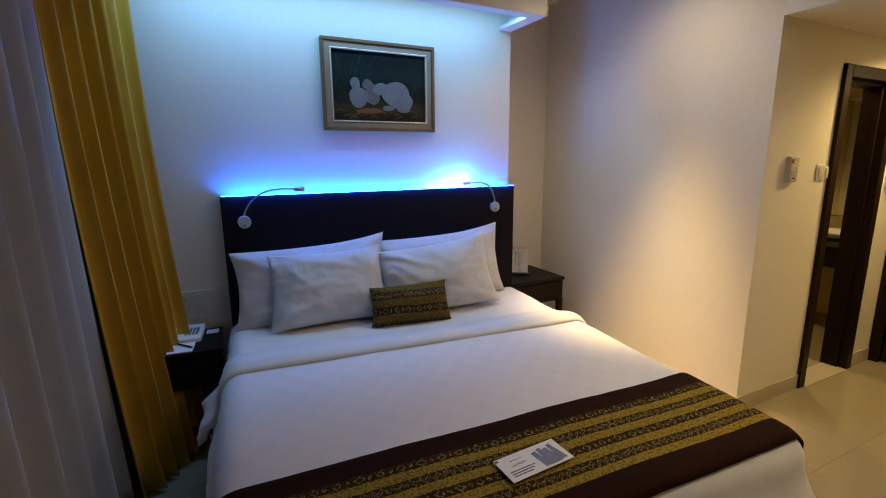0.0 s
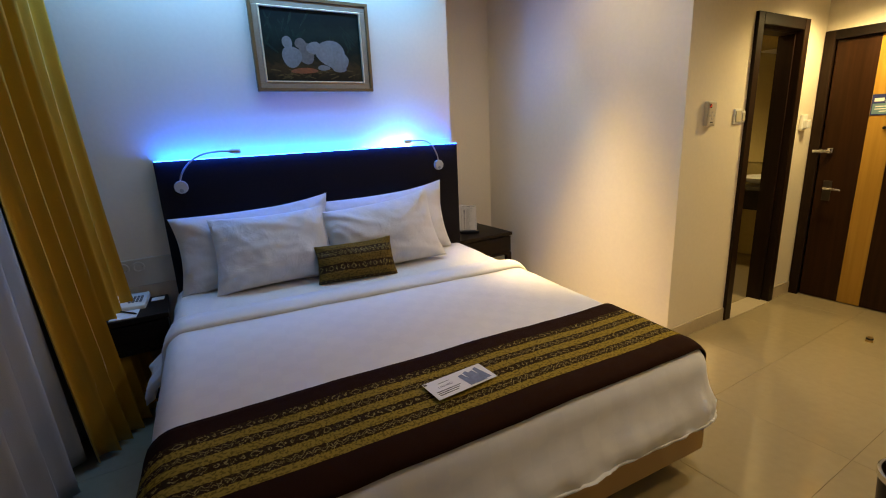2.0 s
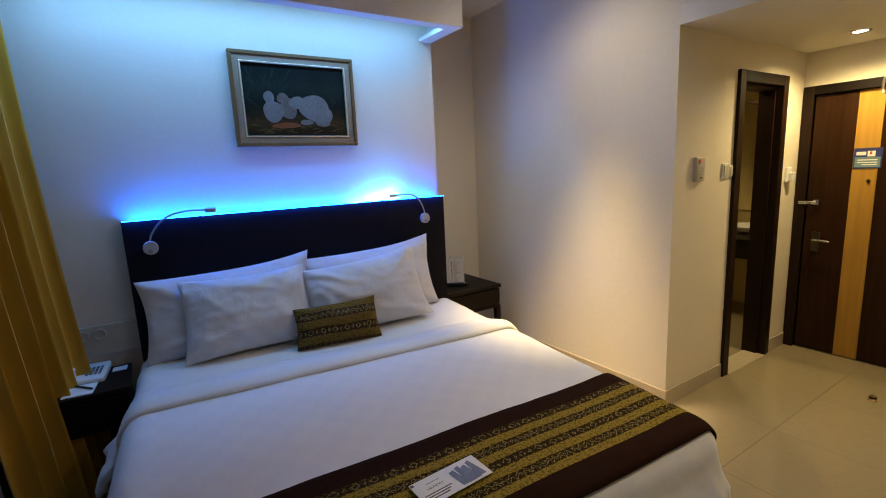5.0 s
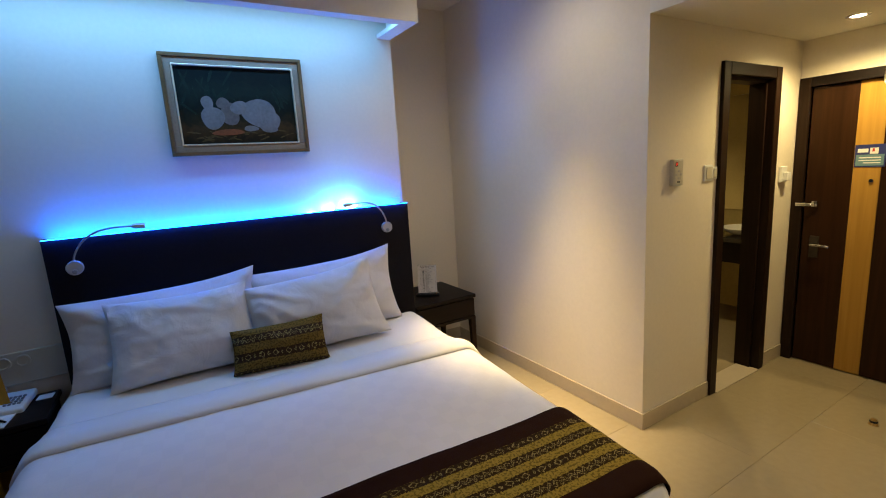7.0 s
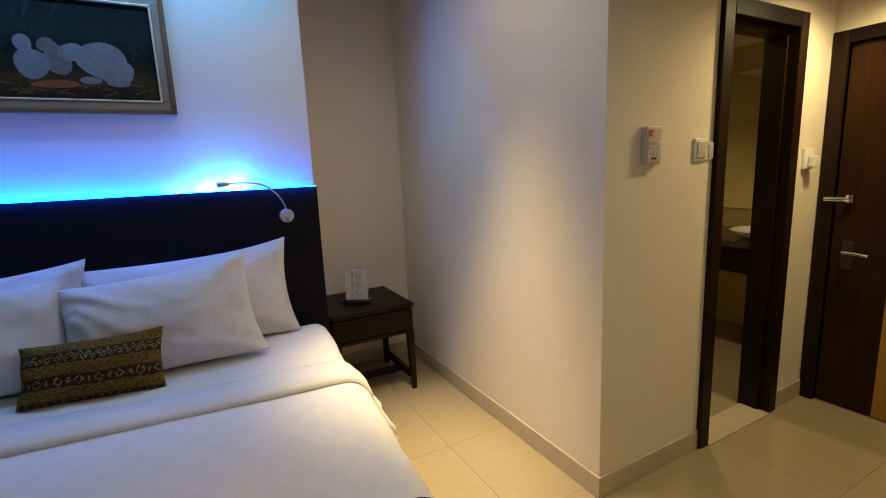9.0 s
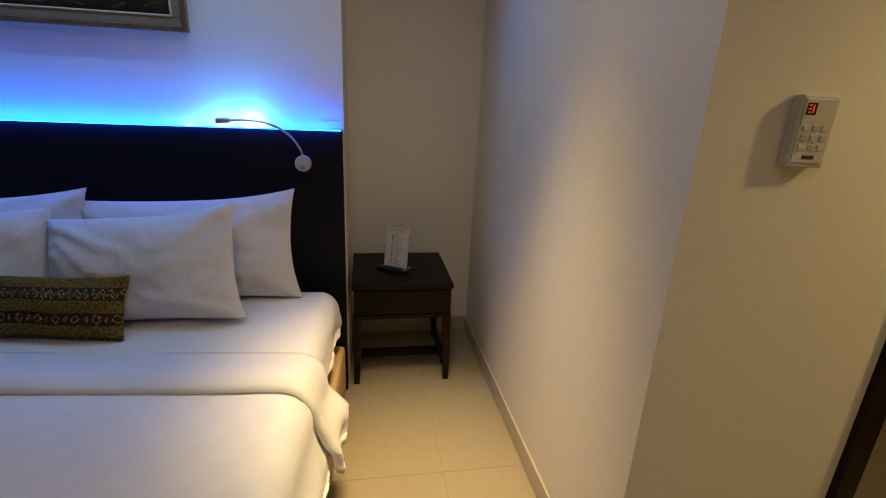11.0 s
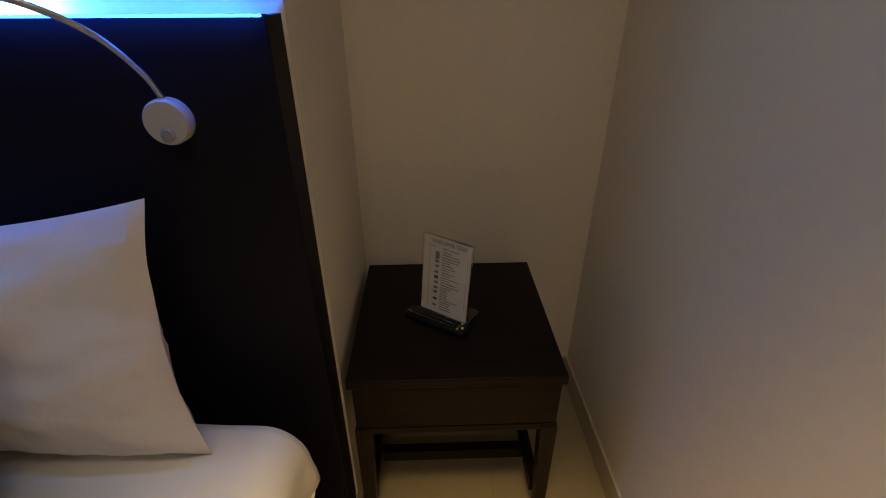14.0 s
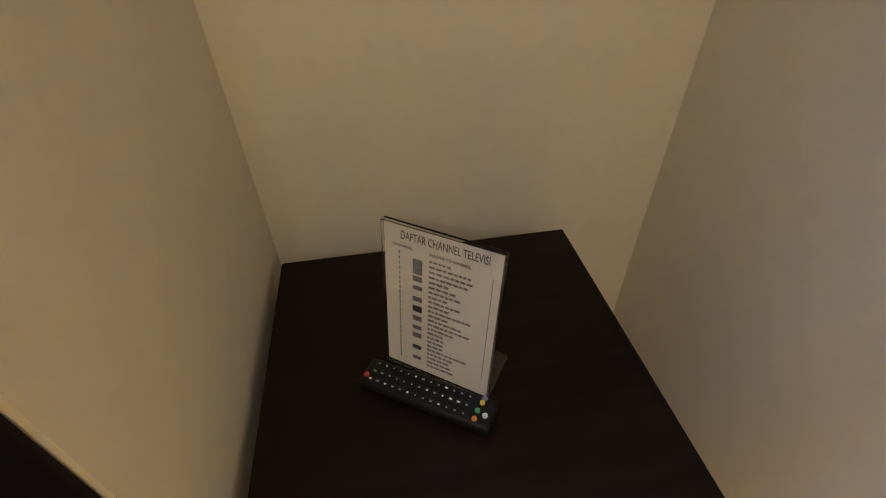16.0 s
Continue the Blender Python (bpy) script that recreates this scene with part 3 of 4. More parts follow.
def downlight(x, y, z):
    e = tagged(empty("ceiling_downlight", pose(x, y, z)), "round recessed ceiling downlight, switched on", "downlight", "ceiling downlights")
    bm = bmesh.new()
    lathe(bm, [(0.036, 0.0), (0.040, -0.004), (0.055, -0.005), (0.058, 0.0)], 28)
    part("trim_ring", bm, M_CHROME, e, "", True)
    bm = bmesh.new()
    tube(bm, 0.036, 0.036, 0.002, pose(0, 0, -0.003), 24)
    part("lens", bm, M_LAMPW, e, "glowing warm lens")
    return e


# the third is an unseen fitting, added where the room fill hangs
for x, y, z in ((0.22, -0.95, ZC), (2.03, -1.82, ZH), (-0.20, -2.60, ZC), (0.15, -3.1, ZC), (2.0, -0.90, ZH)):
    downlight(x, y, z)

stopper = tagged(empty("door_stop", pose(1.828, -2.133, 0)), "small brass dome door stop on the floor", "door stop")
bm = bmesh.new()
lathe(bm, [(0.022, 0.0), (0.022, 0.006), (0.016, 0.012), (0.016, 0.028), (0.012, 0.034), (0.0, 0.036)], 24)
part("dome", bm, M_BRASS, stopper, "", True)
bm = bmesh.new()
lathe(bm, [(0.0175, 0.014), (0.0195, 0.016), (0.0195, 0.024), (0.0175, 0.026)], 24)
part("rubber_ring", bm, M_BLACK, stopper, "", True)

bin_ = tagged(empty("waste_bin", pose(0.03, -2.79, 0)), "round dark brown waste bin with a steel rim", "waste bin")
bm = bmesh.new()
lathe(bm, [(0.0, 0.003), (0.085, 0.003), (0.088, 0.006), (0.105, 0.27), (0.101, 0.27), (0.084, 0.012), (0.0, 0.010)], 32)
part("body", bm, M_DARKV, bin_, "", True)
bm = bmesh.new()
lathe(bm, [(0.1065, 0.250), (0.1085, 0.252), (0.1095, 0.275), (0.105, 0.279), (0.099, 0.276), (0.099, 0.262)], 32)
part("rim", bm, M_CHROME, bin_, "polished steel rim", True)

bag = tagged(empty("travel_bag", pose(2.08, -2.42, 0)), "soft black travel bag on the hall floor", "bag")
bm = bmesh.new()
box(bm, -0.13, 0.13, -0.14, 0.17, 0.0, 0.24, bevel=0.045, seg=4)
part("body", bm, M_BLACK, bag, "", True)
bm = bmesh.new()
sweep(bm, [(-0.07, 0.0, 0.235), (-0.06, 0.0, 0.31), (0.06, 0.0, 0.31), (0.07, 0.0, 0.235)], 0.010)
part("handle", bm, M_BLACK, bag, "", True)


# ---- headboard ----
headboard = tagged(empty("headboard", pose(-1.010, 0, -0.028)), "tall black-brown headboard glowing blue along its top", "headboard")
bm = bmesh.new()
box(bm, -0.988, 0.99, -0.088, -0.070, 0.030, 1.400, bevel=0.002)
part("panel", bm, M_HEAD, headboard)
for s in (-1, 1):
    bm = bmesh.new()
    box(bm, s * 0.989 - 0.012 * (s > 0), s * 0.989 + 0.012 * (s < 0), -0.070, -0.002, 0.030, 1.398)
    part("side_cheek", bm, M_HEAD, headboard)
bm = bmesh.new()
box(bm, -0.97, 0.97, -0.070, -0.002, 1.342, 1.358)
part("strip_shelf", bm, M_HEAD, headboard)
bm = bmesh.new()
box(bm, -0.97, 0.97, -0.066, -0.060, 1.359, 1.366)
part("led_strip", bm, M_LEDB, headboard, "blue glowing strip")
bm = bmesh.new()
box(bm, -0.985, 0.985, -0.0970, -0.0885, 1.3965, 1.4005, bevel=0.001, seg=1)
part("diffuser_strip", bm, M_LEDE, headboard, "thin blue light line along the top edge")
for x, r in ((0.59, 0.026), (0.46, 0.015), (0.33, 0.007)):
    bm = bmesh.new()
    box(bm, x - r, x + r, -0.050, -0.038, 1.384, 1.398 + 0.55 * r, bevel=0.003)
    part("led_driver", bm, M_LEDH, headboard, "bright white-blue light at the strip's end")


trunking = tagged(part("cable_trunking", box(bmesh.new(), -0.112, -0.022, -0.005, -0.001, 1.405, 1.409, bevel=0.001), M_WHITE), "short white cable trunking on the wall above the headboard", "cable trunking")


def reading_lamp(x, z, s):
    """Gooseneck lamp on a round wall plate; s: the side to which the neck bends."""
    e = tagged(empty("reading_lamp", pose(x, -0.087, z)), "slim chrome gooseneck reading lamp on the headboard", "lamp", "reading lamps")
    bm = bmesh.new()
    lathe(bm, [(0.0, 0.0), (0.034, 0.0), (0.036, 0.003), (0.036, 0.022), (0.033, 0.026), (0.0, 0.026)], 32, pose(0, 0, 0, 90, 0, 0))
    plate = part("wall_plate", bm, M_DISC, e, "round grey-white plastic plate", True)
    bm = bmesh.new()
    lathe(bm, [(0.0, 0.026), (0.011, 0.026), (0.011, 0.029), (0.009, 0.031), (0.0, 0.031)], 20, pose(0, 0, -0.018, 90, 0, 0))
    part("push_button", bm, M_GREY, plate, "", True)
    bm = bmesh.new()
    sweep(bm, [(0, -0.013, 0.034), (s * 0.015, -0.022, 0.075), (s * 0.055, -0.045, 0.130), (s * 0.12, -0.080, 0.172), (s * 0.20, -0.105, 0.186), (s * 0.27, -0.115, 0.184)], 0.0048)
    part("gooseneck", bm, M_STEEL, e, "bent chrome neck", True)
    bm = bmesh.new()
    lathe(bm, [(0.0, 0.0), (0.008, 0.0), (0.011, 0.006), (0.0125, 0.02), (0.0125, 0.052), (0.010, 0.056), (0.0, 0.056)], 20, Matrix.Translation((s * 0.268, -0.115, 0.184)) @ pose(0, 0, 0, 0, s * 93, 0))
    part("lamp_head", bm, M_STEEL, e, "", True)
    return e


reading_lamp(-1.885, 1.222, 1)
reading_lamp(-0.195, 1.222, -1)

# ---- painting ----
PXA, PXB, PZA, PZB = -1.385, -0.641, 1.745, 2.287
painting = tagged(empty("painting", pose((PXA + PXB) / 2, -0.002, PZA)), "dark oil painting with pale shapes in an antique gold frame", "painting")
pw, ph = PXB - PXA, PZB - PZA


def ring(name, inset, width, y0, y1, mat):
    for b in ((-pw / 2 + inset, pw / 2 - inset, inset, inset + width), (-pw / 2 + inset, pw / 2 - inset, ph - inset - width, ph - inset)):
        bm = bmesh.new()
        box(bm, b[0], b[1], y1, y0, b[2], b[3], bevel=0.003)
        part(name, bm, mat, painting)
    for s in (-1, 1):
        x = s * (pw / 2 - inset - width / 2)
        bm = bmesh.new()
        box(bm, x - width / 2, x + width / 2, y1, y0, inset + width, ph - inset - width, bevel=0.003)
        part(name, bm, mat, painting)


ring("outer_rail", 0.0, 0.020, 0.0, -0.034, M_FRAME)
ring("slope_rail", 0.020, 0.034, 0.0, -0.024, M_FRAMEIN)
ring("inner_rail", 0.054, 0.009, 0.0, -0.028, M_LIP)
M_OIL = material("dark_oil_ground", (0.018, 0.028, 0.022), 0.5, vary=0.75, fine=40, coarse=9, bump=0.06, spec=0.15)
n, l = M_OIL.node_tree.nodes, M_OIL.node_tree.links
co, sp, cr = n.new("ShaderNodeTexCoord"), n.new("ShaderNodeSeparateXYZ"), n.new("ShaderNodeValToRGB")
nz, ad, mu = n.new("ShaderNodeTexNoise"), n.new("ShaderNodeMath"), n.new("ShaderNodeVectorMath")
nz.inputs["Scale"].default_value, nz.inputs["Detail"].default_value, nz.inputs["Distortion"].default_value = 14, 7, 1.2
ad.operation, ad.inputs[2].default_value = "MULTIPLY_ADD", 0.0
l.new(co.outputs["Object"], sp.inputs[0])
l.new(co.outputs["Object"], nz.inputs["Vector"])
ad.inputs[1].default_value = 0.16
l.new(nz.outputs["Fac"], ad.inputs[0])
l.new(sp.outputs[2], ad.inputs[2])
l.new(ad.outputs[0], cr.inputs["Fac"])
for pos, c in ((0.16, (0.022, 0.013, 0.005)), (0.22, (0.055, 0.030, 0.010)), (0.27, (0.020, 0.015, 0.006)), (0.33, (0.005, 0.009, 0.006)), (0.42, (0.010, 0.018, 0.013)), (0.50, (0.005, 0.010, 0.008)), (0.60, (0.003, 0.006, 0.005))):
    el = cr.color_ramp.elements.new(pos)
    el.color = (*c, 1)
l.new(cr.outputs["Color"], n["Principled BSDF"].inputs["Base Color"])
bm = bmesh.new()
box(bm, -pw / 2 + 0.06, pw / 2 - 0.06, -0.012, -0.004, 0.06, ph - 0.06)
part("canvas", bm, M_OIL, painting)
M_PALE = material("pale_grey_oil", (0.16, 0.152, 0.145), 0.5, vary=0.28, fine=60, coarse=12, bump=0.08)
M_DULL = material("dull_umber_oil", (0.12, 0.10, 0.085), 0.45, vary=0.3, fine=60, coarse=20, bump=0.08)
M_RUST = material("rust_oil", (0.20, 0.055, 0.015), 0.45, vary=0.3, fine=60, coarse=30, bump=0.08)


def stroke(name, mat, x, z, rx, rz, turn, lift):
    """A flat oval dab of paint."""
    bm = bmesh.new()
    vs = []
    for i in range(40):
        a = 2 * math.pi * i / 40
        k = 1 + 0.05 * math.sin(3 * a + x * 40)
        u, v = rx * k * math.cos(a), rz * k * math.sin(a)
        vs.append(bm.verts.new((x + u * math.cos(turn) - v * math.sin(turn), -0.012 - lift, z + u * math.sin(turn) + v * math.cos(turn))))
    f = bm.faces.new(vs)
    ext = bmesh.ops.extrude_face_region(bm, geom=[f])
    bmesh.ops.translate(bm, vec=(0, -0.0008, 0), verts=[g for g in ext["geom"] if isinstance(g, bmesh.types.BMVert)])
    part(name, bm, mat, painting)


M_LEAF = material("dark_teal_oil", (0.010, 0.022, 0.015), 0.5, vary=0.4, fine=60, coarse=20, bump=0.08, spec=0.15)
M_STRAW = material("straw_oil", (0.085, 0.055, 0.020), 0.5, vary=0.4, fine=60, coarse=20, bump=0.08, spec=0.15)
random.seed(12)
for i in range(26):
    u = random.uniform(-0.28, 0.28)
    if abs(u) < 0.08:
        u *= 3
    stroke("leaf_stroke", M_LEAF, u, random.uniform(0.26, 0.44), random.uniform(0.004, 0.008), random.uniform(0.03, 0.07), random.uniform(-0.9, 0.9), -0.0009 + 0.00003 * i)
for i in range(30):
    stroke("straw_stroke", M_STRAW, random.uniform(-0.28, 0.28), random.uniform(0.075, 0.135), random.uniform(0.012, 0.035), random.uniform(0.002, 0.005), random.uniform(-0.5, 0.5), -0.0009 + 0.00003 * i)
for i, a in enumerate(((M_DULL, -0.055, 0.225, 0.050, 0.062, 0.0), (M_PALE, -0.145, 0.205, 0.060, 0.062, 0.0), (M_PALE, -0.165, 0.285, 0.030, 0.040, 0.2), (M_DULL, -0.085, 0.285, 0.035, 0.030, 0.0),
                       (M_PALE, 0.105, 0.230, 0.098, 0.080, -0.25), (M_PALE, 0.150, 0.185, 0.070, 0.058, 0.0), (M_PALE, -0.005, 0.262, 0.046, 0.036, 0.35),
                       (M_PALE, 0.050, 0.145, 0.040, 0.016, 0.0), (M_PALE, 0.155, 0.135, 0.045, 0.014, 0.0), (M_RUST, -0.075, 0.125, 0.085, 0.017, 0.04))):
    stroke("brush_shape", *a, 0.00014 * i)

# ---- bed ----
BED = pose(-1.035, -0.135, 0, 0, 0, -4.0)
HW, BL, ZT = 0.985, 2.00, 0.585


def drape(a0, a1, b0, b1, step, lift, hang, seed, skew=0.0, ripple=0.014, thick=0.012, rad=0.085, puff=0.0, flare=0.0):
    """Cloth over the mattress: flat coordinates a (across) and b (from the head) laid over its top and down its sides."""
    na, nb = max(2, round((a1 - a0) / step)), max(2, round((b1 - b0) / step))
    bm = bmesh.new()
    uv = bm.loops.layers.uv.new("UVMap")
    grid, flat = [], {}
    for j in range(nb + 1):
        row = []
        for i in range(na + 1):
            a = a0 + (a1 - a0) * i / na
            b = b0 + (b1 - b0) * j / nb + skew * a
            qa, qb = min(max(a, -HW + rad), HW - rad), min(b, BL - rad)
            d = Vector((a - qa, b - qb))
            dist = d.length
            out = d.normalized() if dist > 1e-6 else Vector((0, 0))
            dist = min(dist, hang + 0.01 * noise.noise((a * 5, b * 5, seed)))
            r = rad + lift
            if dist < rad * math.pi / 2:
                off, down = r * math.sin(dist / rad), r * (1 - math.cos(dist / rad))
            else:
                off, down = r, r + dist - rad * math.pi / 2
            k = min(1, down / 0.25)
            off += k * (ripple * noise.noise((a * 7 + seed, b * 7, 0.3)) + ripple * 0.5 * noise.noise((a * 19, b * 19 + seed, 1.3)) + 0.010 * k)
            off += flare * min(1, max(0, (down - 0.10) / 0.14)) ** 2
            z = ZT + 0.045 * (1 - min(1, max(0, b) / BL)) + lift - down + (1 - k) * (0.006 * noise.noise((a * 2.2, b * 2.2, seed)) + 0.0022 * noise.noise((a * 9, b * 9, seed + 4)))
            if puff:
                s = j / nb
                z += (puff * math.sin(math.pi * s ** 2.2) - 0.022 * (1 - s) ** 2) * (1 - k)
            v = bm.verts.new((qa + out.x * off, -(qb + out.y * off), z))
            flat[v] = (a, (b - skew * a))
            row.append(v)
        grid.append(row)
    for p, q in zip(grid, grid[1:]):
        for i in range(na):
            f = bm.faces.new((p[i], q[i], q[i + 1], p[i + 1]))
            for lp in f.loops:
                lp[uv].uv = flat[lp.vert]
    return bm


def cloth(name, bm, mat, label, category, thick):
    ob = part(name, bm, mat, smooth=True)
    ob.matrix_world = BED
    s = ob.modifiers.new("thickness", "SOLIDIFY")
    s.thickness, s.offset = thick, -1
    return tagged(ob, label, category)


bed = tagged(empty("bed", BED), "double bed with a tan fabric base on short black feet", "bed")
bm = bmesh.new()
box(bm, -1.015, 1.015, -1.990, -0.01, 0.09, 0.35, bevel=0.02, seg=3)
part("box_base", bm, M_BASE, bed, "tan fabric covered base", True)
bm = bmesh.new()
box(bm, -0.96, 0.96, -1.97, 0.0, 0.34, 0.565, bevel=0.06, seg=4)
for v in bm.verts:
    if v.co.z > 0.45:
        v.co.z += 0.040 * (1 + v.co.y / 1.97)
part("mattress", bm, M_SHEET, bed, "white covered mattress", True)
for x in (-0.85, 0.85):
    for y in (-1.88, -0.12):
        bm = bmesh.new()
        lathe(bm, [(0.0, 0.0), (0.030, 0.0), (0.038, 0.004), (0.042, 0.09), (0.0, 0.09)], 20, pose(x, y, 0))
        part("foot", bm, M_BLACK, bed, "", True)
cloth("bed_sheet", drape(-HW - 0.28, HW + 0.28, 0.0, 1.02, 0.016, 0.0, 0.22, 2.0, ripple=0.036), M_SHEET, "white cotton sheet over the mattress", "sheet", 0.004)
cloth("duvet", drape(-HW - 0.34, HW + 0.34, 0.62, BL + 0.32, 0.025, 0.012, 0.335, 5.0, skew=-0.015, ripple=0.015, flare=0.038), M_DUVET, "smooth white cotton duvet hanging over the bed sides", "duvet", 0.010)
cloth("sheet_fold", drape(-HW - 0.27, HW + 0.27, 0.510, 0.770, 0.020, 0.022, 0.32, 9.0, skew=0.02, ripple=0.040, puff=0.026, flare=0.075), M_SHEET, "white sheet folded back over the duvet", "sheet", 0.030)
M_RUN = striped_cloth("runner_weave", (0.29, 0.20, 0.030), (0.023, 0.0085, 0.0045), (0.030, 0.017, 0.006), 1.573, 0.0735, (1.610, 1.900))
cloth("bed_runner", drape(-HW - 0.24, HW + 0.20, 1.520, 1.985, 0.02, 0.0255, 0.25, 5.0, skew=-0.015, ripple=0.015, flare=0.038), M_RUN, "gold and brown patterned runner with dark brown borders", "bed runner", 0.004)


def cushion(name, m, w, h, thick, mat, seed, label, category, group="", pinch=0.075, crease=0.0155, lift=(0, 0, 0, 0), folds=(), lean=0.0):
    """A stuffed pillow standing in local x (width), z (height), with pointed corners and creases."""
    N = 44
    bm = bmesh.new()
    uv = bm.loops.layers.uv.new("UVMap")
    sheets, flat = [], {}
    for side in (1, -1):
        g = []
        for j in range(N + 1):
            row = []
            for i in range(N + 1):
                u, v = 2 * i / N - 1, 2 * j / N - 1
                edge = i in (0, N) or j in (0, N)
                if side < 0 and edge:
                    row.append(sheets[0][j][i])
                    continue
                px = u * (1 - pinch * (1 - v * v) * abs(u) ** 3)
                pz = v * (1 - pinch * (1 - u * u) * abs(v) ** 3)
                t = max(0.0, (1 - abs(u) ** 3.6) * (1 - abs(v) ** 3.2)) ** 0.52 * (0.72 + 0.28 * (1 - u * u) * (1 - v * v))
                t *= 1 + 0.12 * noise.noise((u * 1.6 + seed, v * 1.6, side * 2.0))
                near = math.exp(-3.0 * ((1 - abs(u)) + (1 - abs(v))))
                cr = crease * (noise.noise((u * 1.9, v * 1.9 + seed, side)) + 0.35 * abs(noise.noise((u * 4.5 + v * 3 + seed, (v - u) * 1.5, side)))
                               + 1.6 * near * math.sin(9 * (u * math.copysign(1, u) - v * math.copysign(1, v)) + seed)) * min(1, 2.5 * t)
                rim = max(abs(u), abs(v)) ** 6 * (1 - max(abs(u), abs(v)) ** 40)
                cr += crease * 0.55 * rim * noise.noise((u * 11 + seed, v * 11, side * 3.0)) + crease * 0.30 * noise.noise((u * 5 - v * 2 + seed, v * 5 + u, side * 5.0)) * min(1, 2 * t)
                for fu, fv, ang, wid, amp in folds:
                    du, dv = u - fu, v - fv
                    al, ac = du * math.cos(ang) + dv * math.sin(ang), dv * math.cos(ang) - du * math.sin(ang)
                    ac += 0.06 * math.sin(4 * al + fu * 9)
                    if side > 0 and 0 < al < 1.1:
                        cr += amp * math.exp(-(ac / wid) ** 2) * math.sin(math.pi * (al / 1.1) ** 0.6)
                y = -side * (thick / 2 * t + cr) + 0.012 * noise.noise((u * 2 + seed, v * 2, 7)) * (1 - t)
                sag = -0.03 * h * (1 - abs(v)) * noise.noise((u * 2, seed, 0.5))
                p_, q_ = (u + 1) / 2, (v + 1) / 2
                rise = (lift[0] * (1 - p_) + lift[1] * p_) * q_ ** 2 + (lift[2] * (1 - p_) + lift[3] * p_) * (1 - q_) ** 2
                rise += 0.6 * (lift[1] * max(0.0, p_ - 0.6) ** 2 / 0.16) * q_ ** 3
                co_ = Vector((px * w / 2 - lean * p_ * q_ + 0.1 * lean * (1 - p_) * q_, y, pz * h / 2 + sag + rise))
                vert = bm.verts.new(co_)
                flat[vert] = (u * w / 2, v * h / 2)
                row.append(vert)
            g.append(row)
        sheets.append(g)
    for s, g in enumerate(sheets):
        for p, q in zip(g, g[1:]):
            for i in range(N):
                vs = (p[i], p[i + 1], q[i + 1], q[i])
                f = bm.faces.new(vs if s == 0 else vs[::-1])
                for lp in f.loops:
                    lp[uv].uv = flat[lp.vert]
    ob = part(name, bm, mat, smooth=True)
    ob.matrix_world = m
    return tagged(ob, label, category, group)


PL = "plump white cotton pillow leaning on the headboard"
FA = ((-0.3, 0.70, -0.3, 0.09, 0.008), (0.85, 0.85, -2.4, 0.09, 0.008), (-0.9, -0.75, 0.6, 0.09, 0.007), (-0.8, 0.8, -0.9, 0.08, 0.007))
FB = ((-0.95, 0.80, -0.45, 0.08, 0.016), (-0.95, 0.62, -0.75, 0.08, 0.015), (-0.92, 0.40, -1.0, 0.08, 0.010), (0.92, 0.9, -2.5, 0.09, 0.010), (0.9, -0.85, 2.6, 0.09, 0.008))
cushion("pillow", pose(-1.530, -0.190, 0.834, -11, 0, -1), 0.91, 0.45, 0.16, M_LINEN, 1.0, PL, "pillow", "pillows", lift=(0.0, 0.035, 0, 0.01), folds=FA, lean=0.0)
cushion("pillow", pose(-0.672, -0.200, 0.834, -11, -1, -3), 0.93, 0.44, 0.16, M_LINEN, 6.0, PL, "pillow", "pillows", lift=(0.01, 0.040, 0.0, 0.01), folds=FA, lean=0.02)
cushion("pillow", pose(-1.455, -0.320, 0.823, -18, 0.5, -4), 0.71, 0.43, 0.20, M_LINEN, 11.0, "plump white cotton pillow in front of the others", "pillow", "pillows", lift=(0.01, 0.02, 0.0, 0.02), folds=FA, lean=0.05)
cushion("pillow", pose(-0.785, -0.390, 0.818, -19, -2, -6), 0.79, 0.43, 0.20, M_LINEN, 15.0, "creased white cotton pillow in front of the others", "pillow", "pillows", lift=(0.0, 0.045, 0.0, 0.02), folds=FB, lean=0.05)
M_CUSH = striped_cloth("cushion_weave", (0.16, 0.100, 0.022), (0.03, 0.012, 0.009), (0.038, 0.022, 0.010), -0.10, 0.088, None)
cushion("cushion", pose(-1.040, -0.515, 0.725, -24, 1.5, -7), 0.485, 0.232, 0.13, M_CUSH, 21.0, "small gold and brown patterned cushion before the pillows", "cushion", "", 0.05, 0.010, lift=(-0.004, 0.012, 0.0, 0.002), lean=0.010)

card = tagged(empty("laundry_card", Matrix.Translation((-1.195, -1.895, 0.6315)) @ pose(0, 0, 0, 1.3, 0, 0) @ pose(0, 0, 0, 0, 0, 3)), "white printed card with a blue-grey picture on the runner", "card")
bm = bmesh.new()
box(bm, -0.121, 0.121, -0.054, 0.054, -0.004, -0.0025)
part("sheet", bm, M_PAPER, card)
bm = bmesh.new()
box(bm, 0.012, 0.118, -0.051, 0.051, -0.0025, -0.0019)
pic = part("picture", bm, M_PAPER, card)
for x, y0, y1, lean in ((0.030, -0.046, 0.030, 0.35), (0.052, -0.047, 0.038, 0.30), (0.073, -0.046, 0.030, 0.30), (0.094, -0.042, 0.040, 0.25)):
    bm = bmesh.new()
    vs = [bm.verts.new(p) for p in ((x - 0.016, y0, -0.0014), (x + 0.012, y0, -0.0014), (x + 0.006 - lean * 0.03, y1, -0.0014), (x - 0.002 - lean * 0.06, y1 - 0.006, -0.0014))]
    f = bm.faces.new(vs)
    ext = bmesh.ops.extrude_face_region(bm, geom=[f])
    bmesh.ops.translate(bm, vec=(0, 0, -0.0004), verts=[g for g in ext["geom"] if isinstance(g, bmesh.types.BMVert)])
    part("shape", bm, M_BLUEINK, pic)
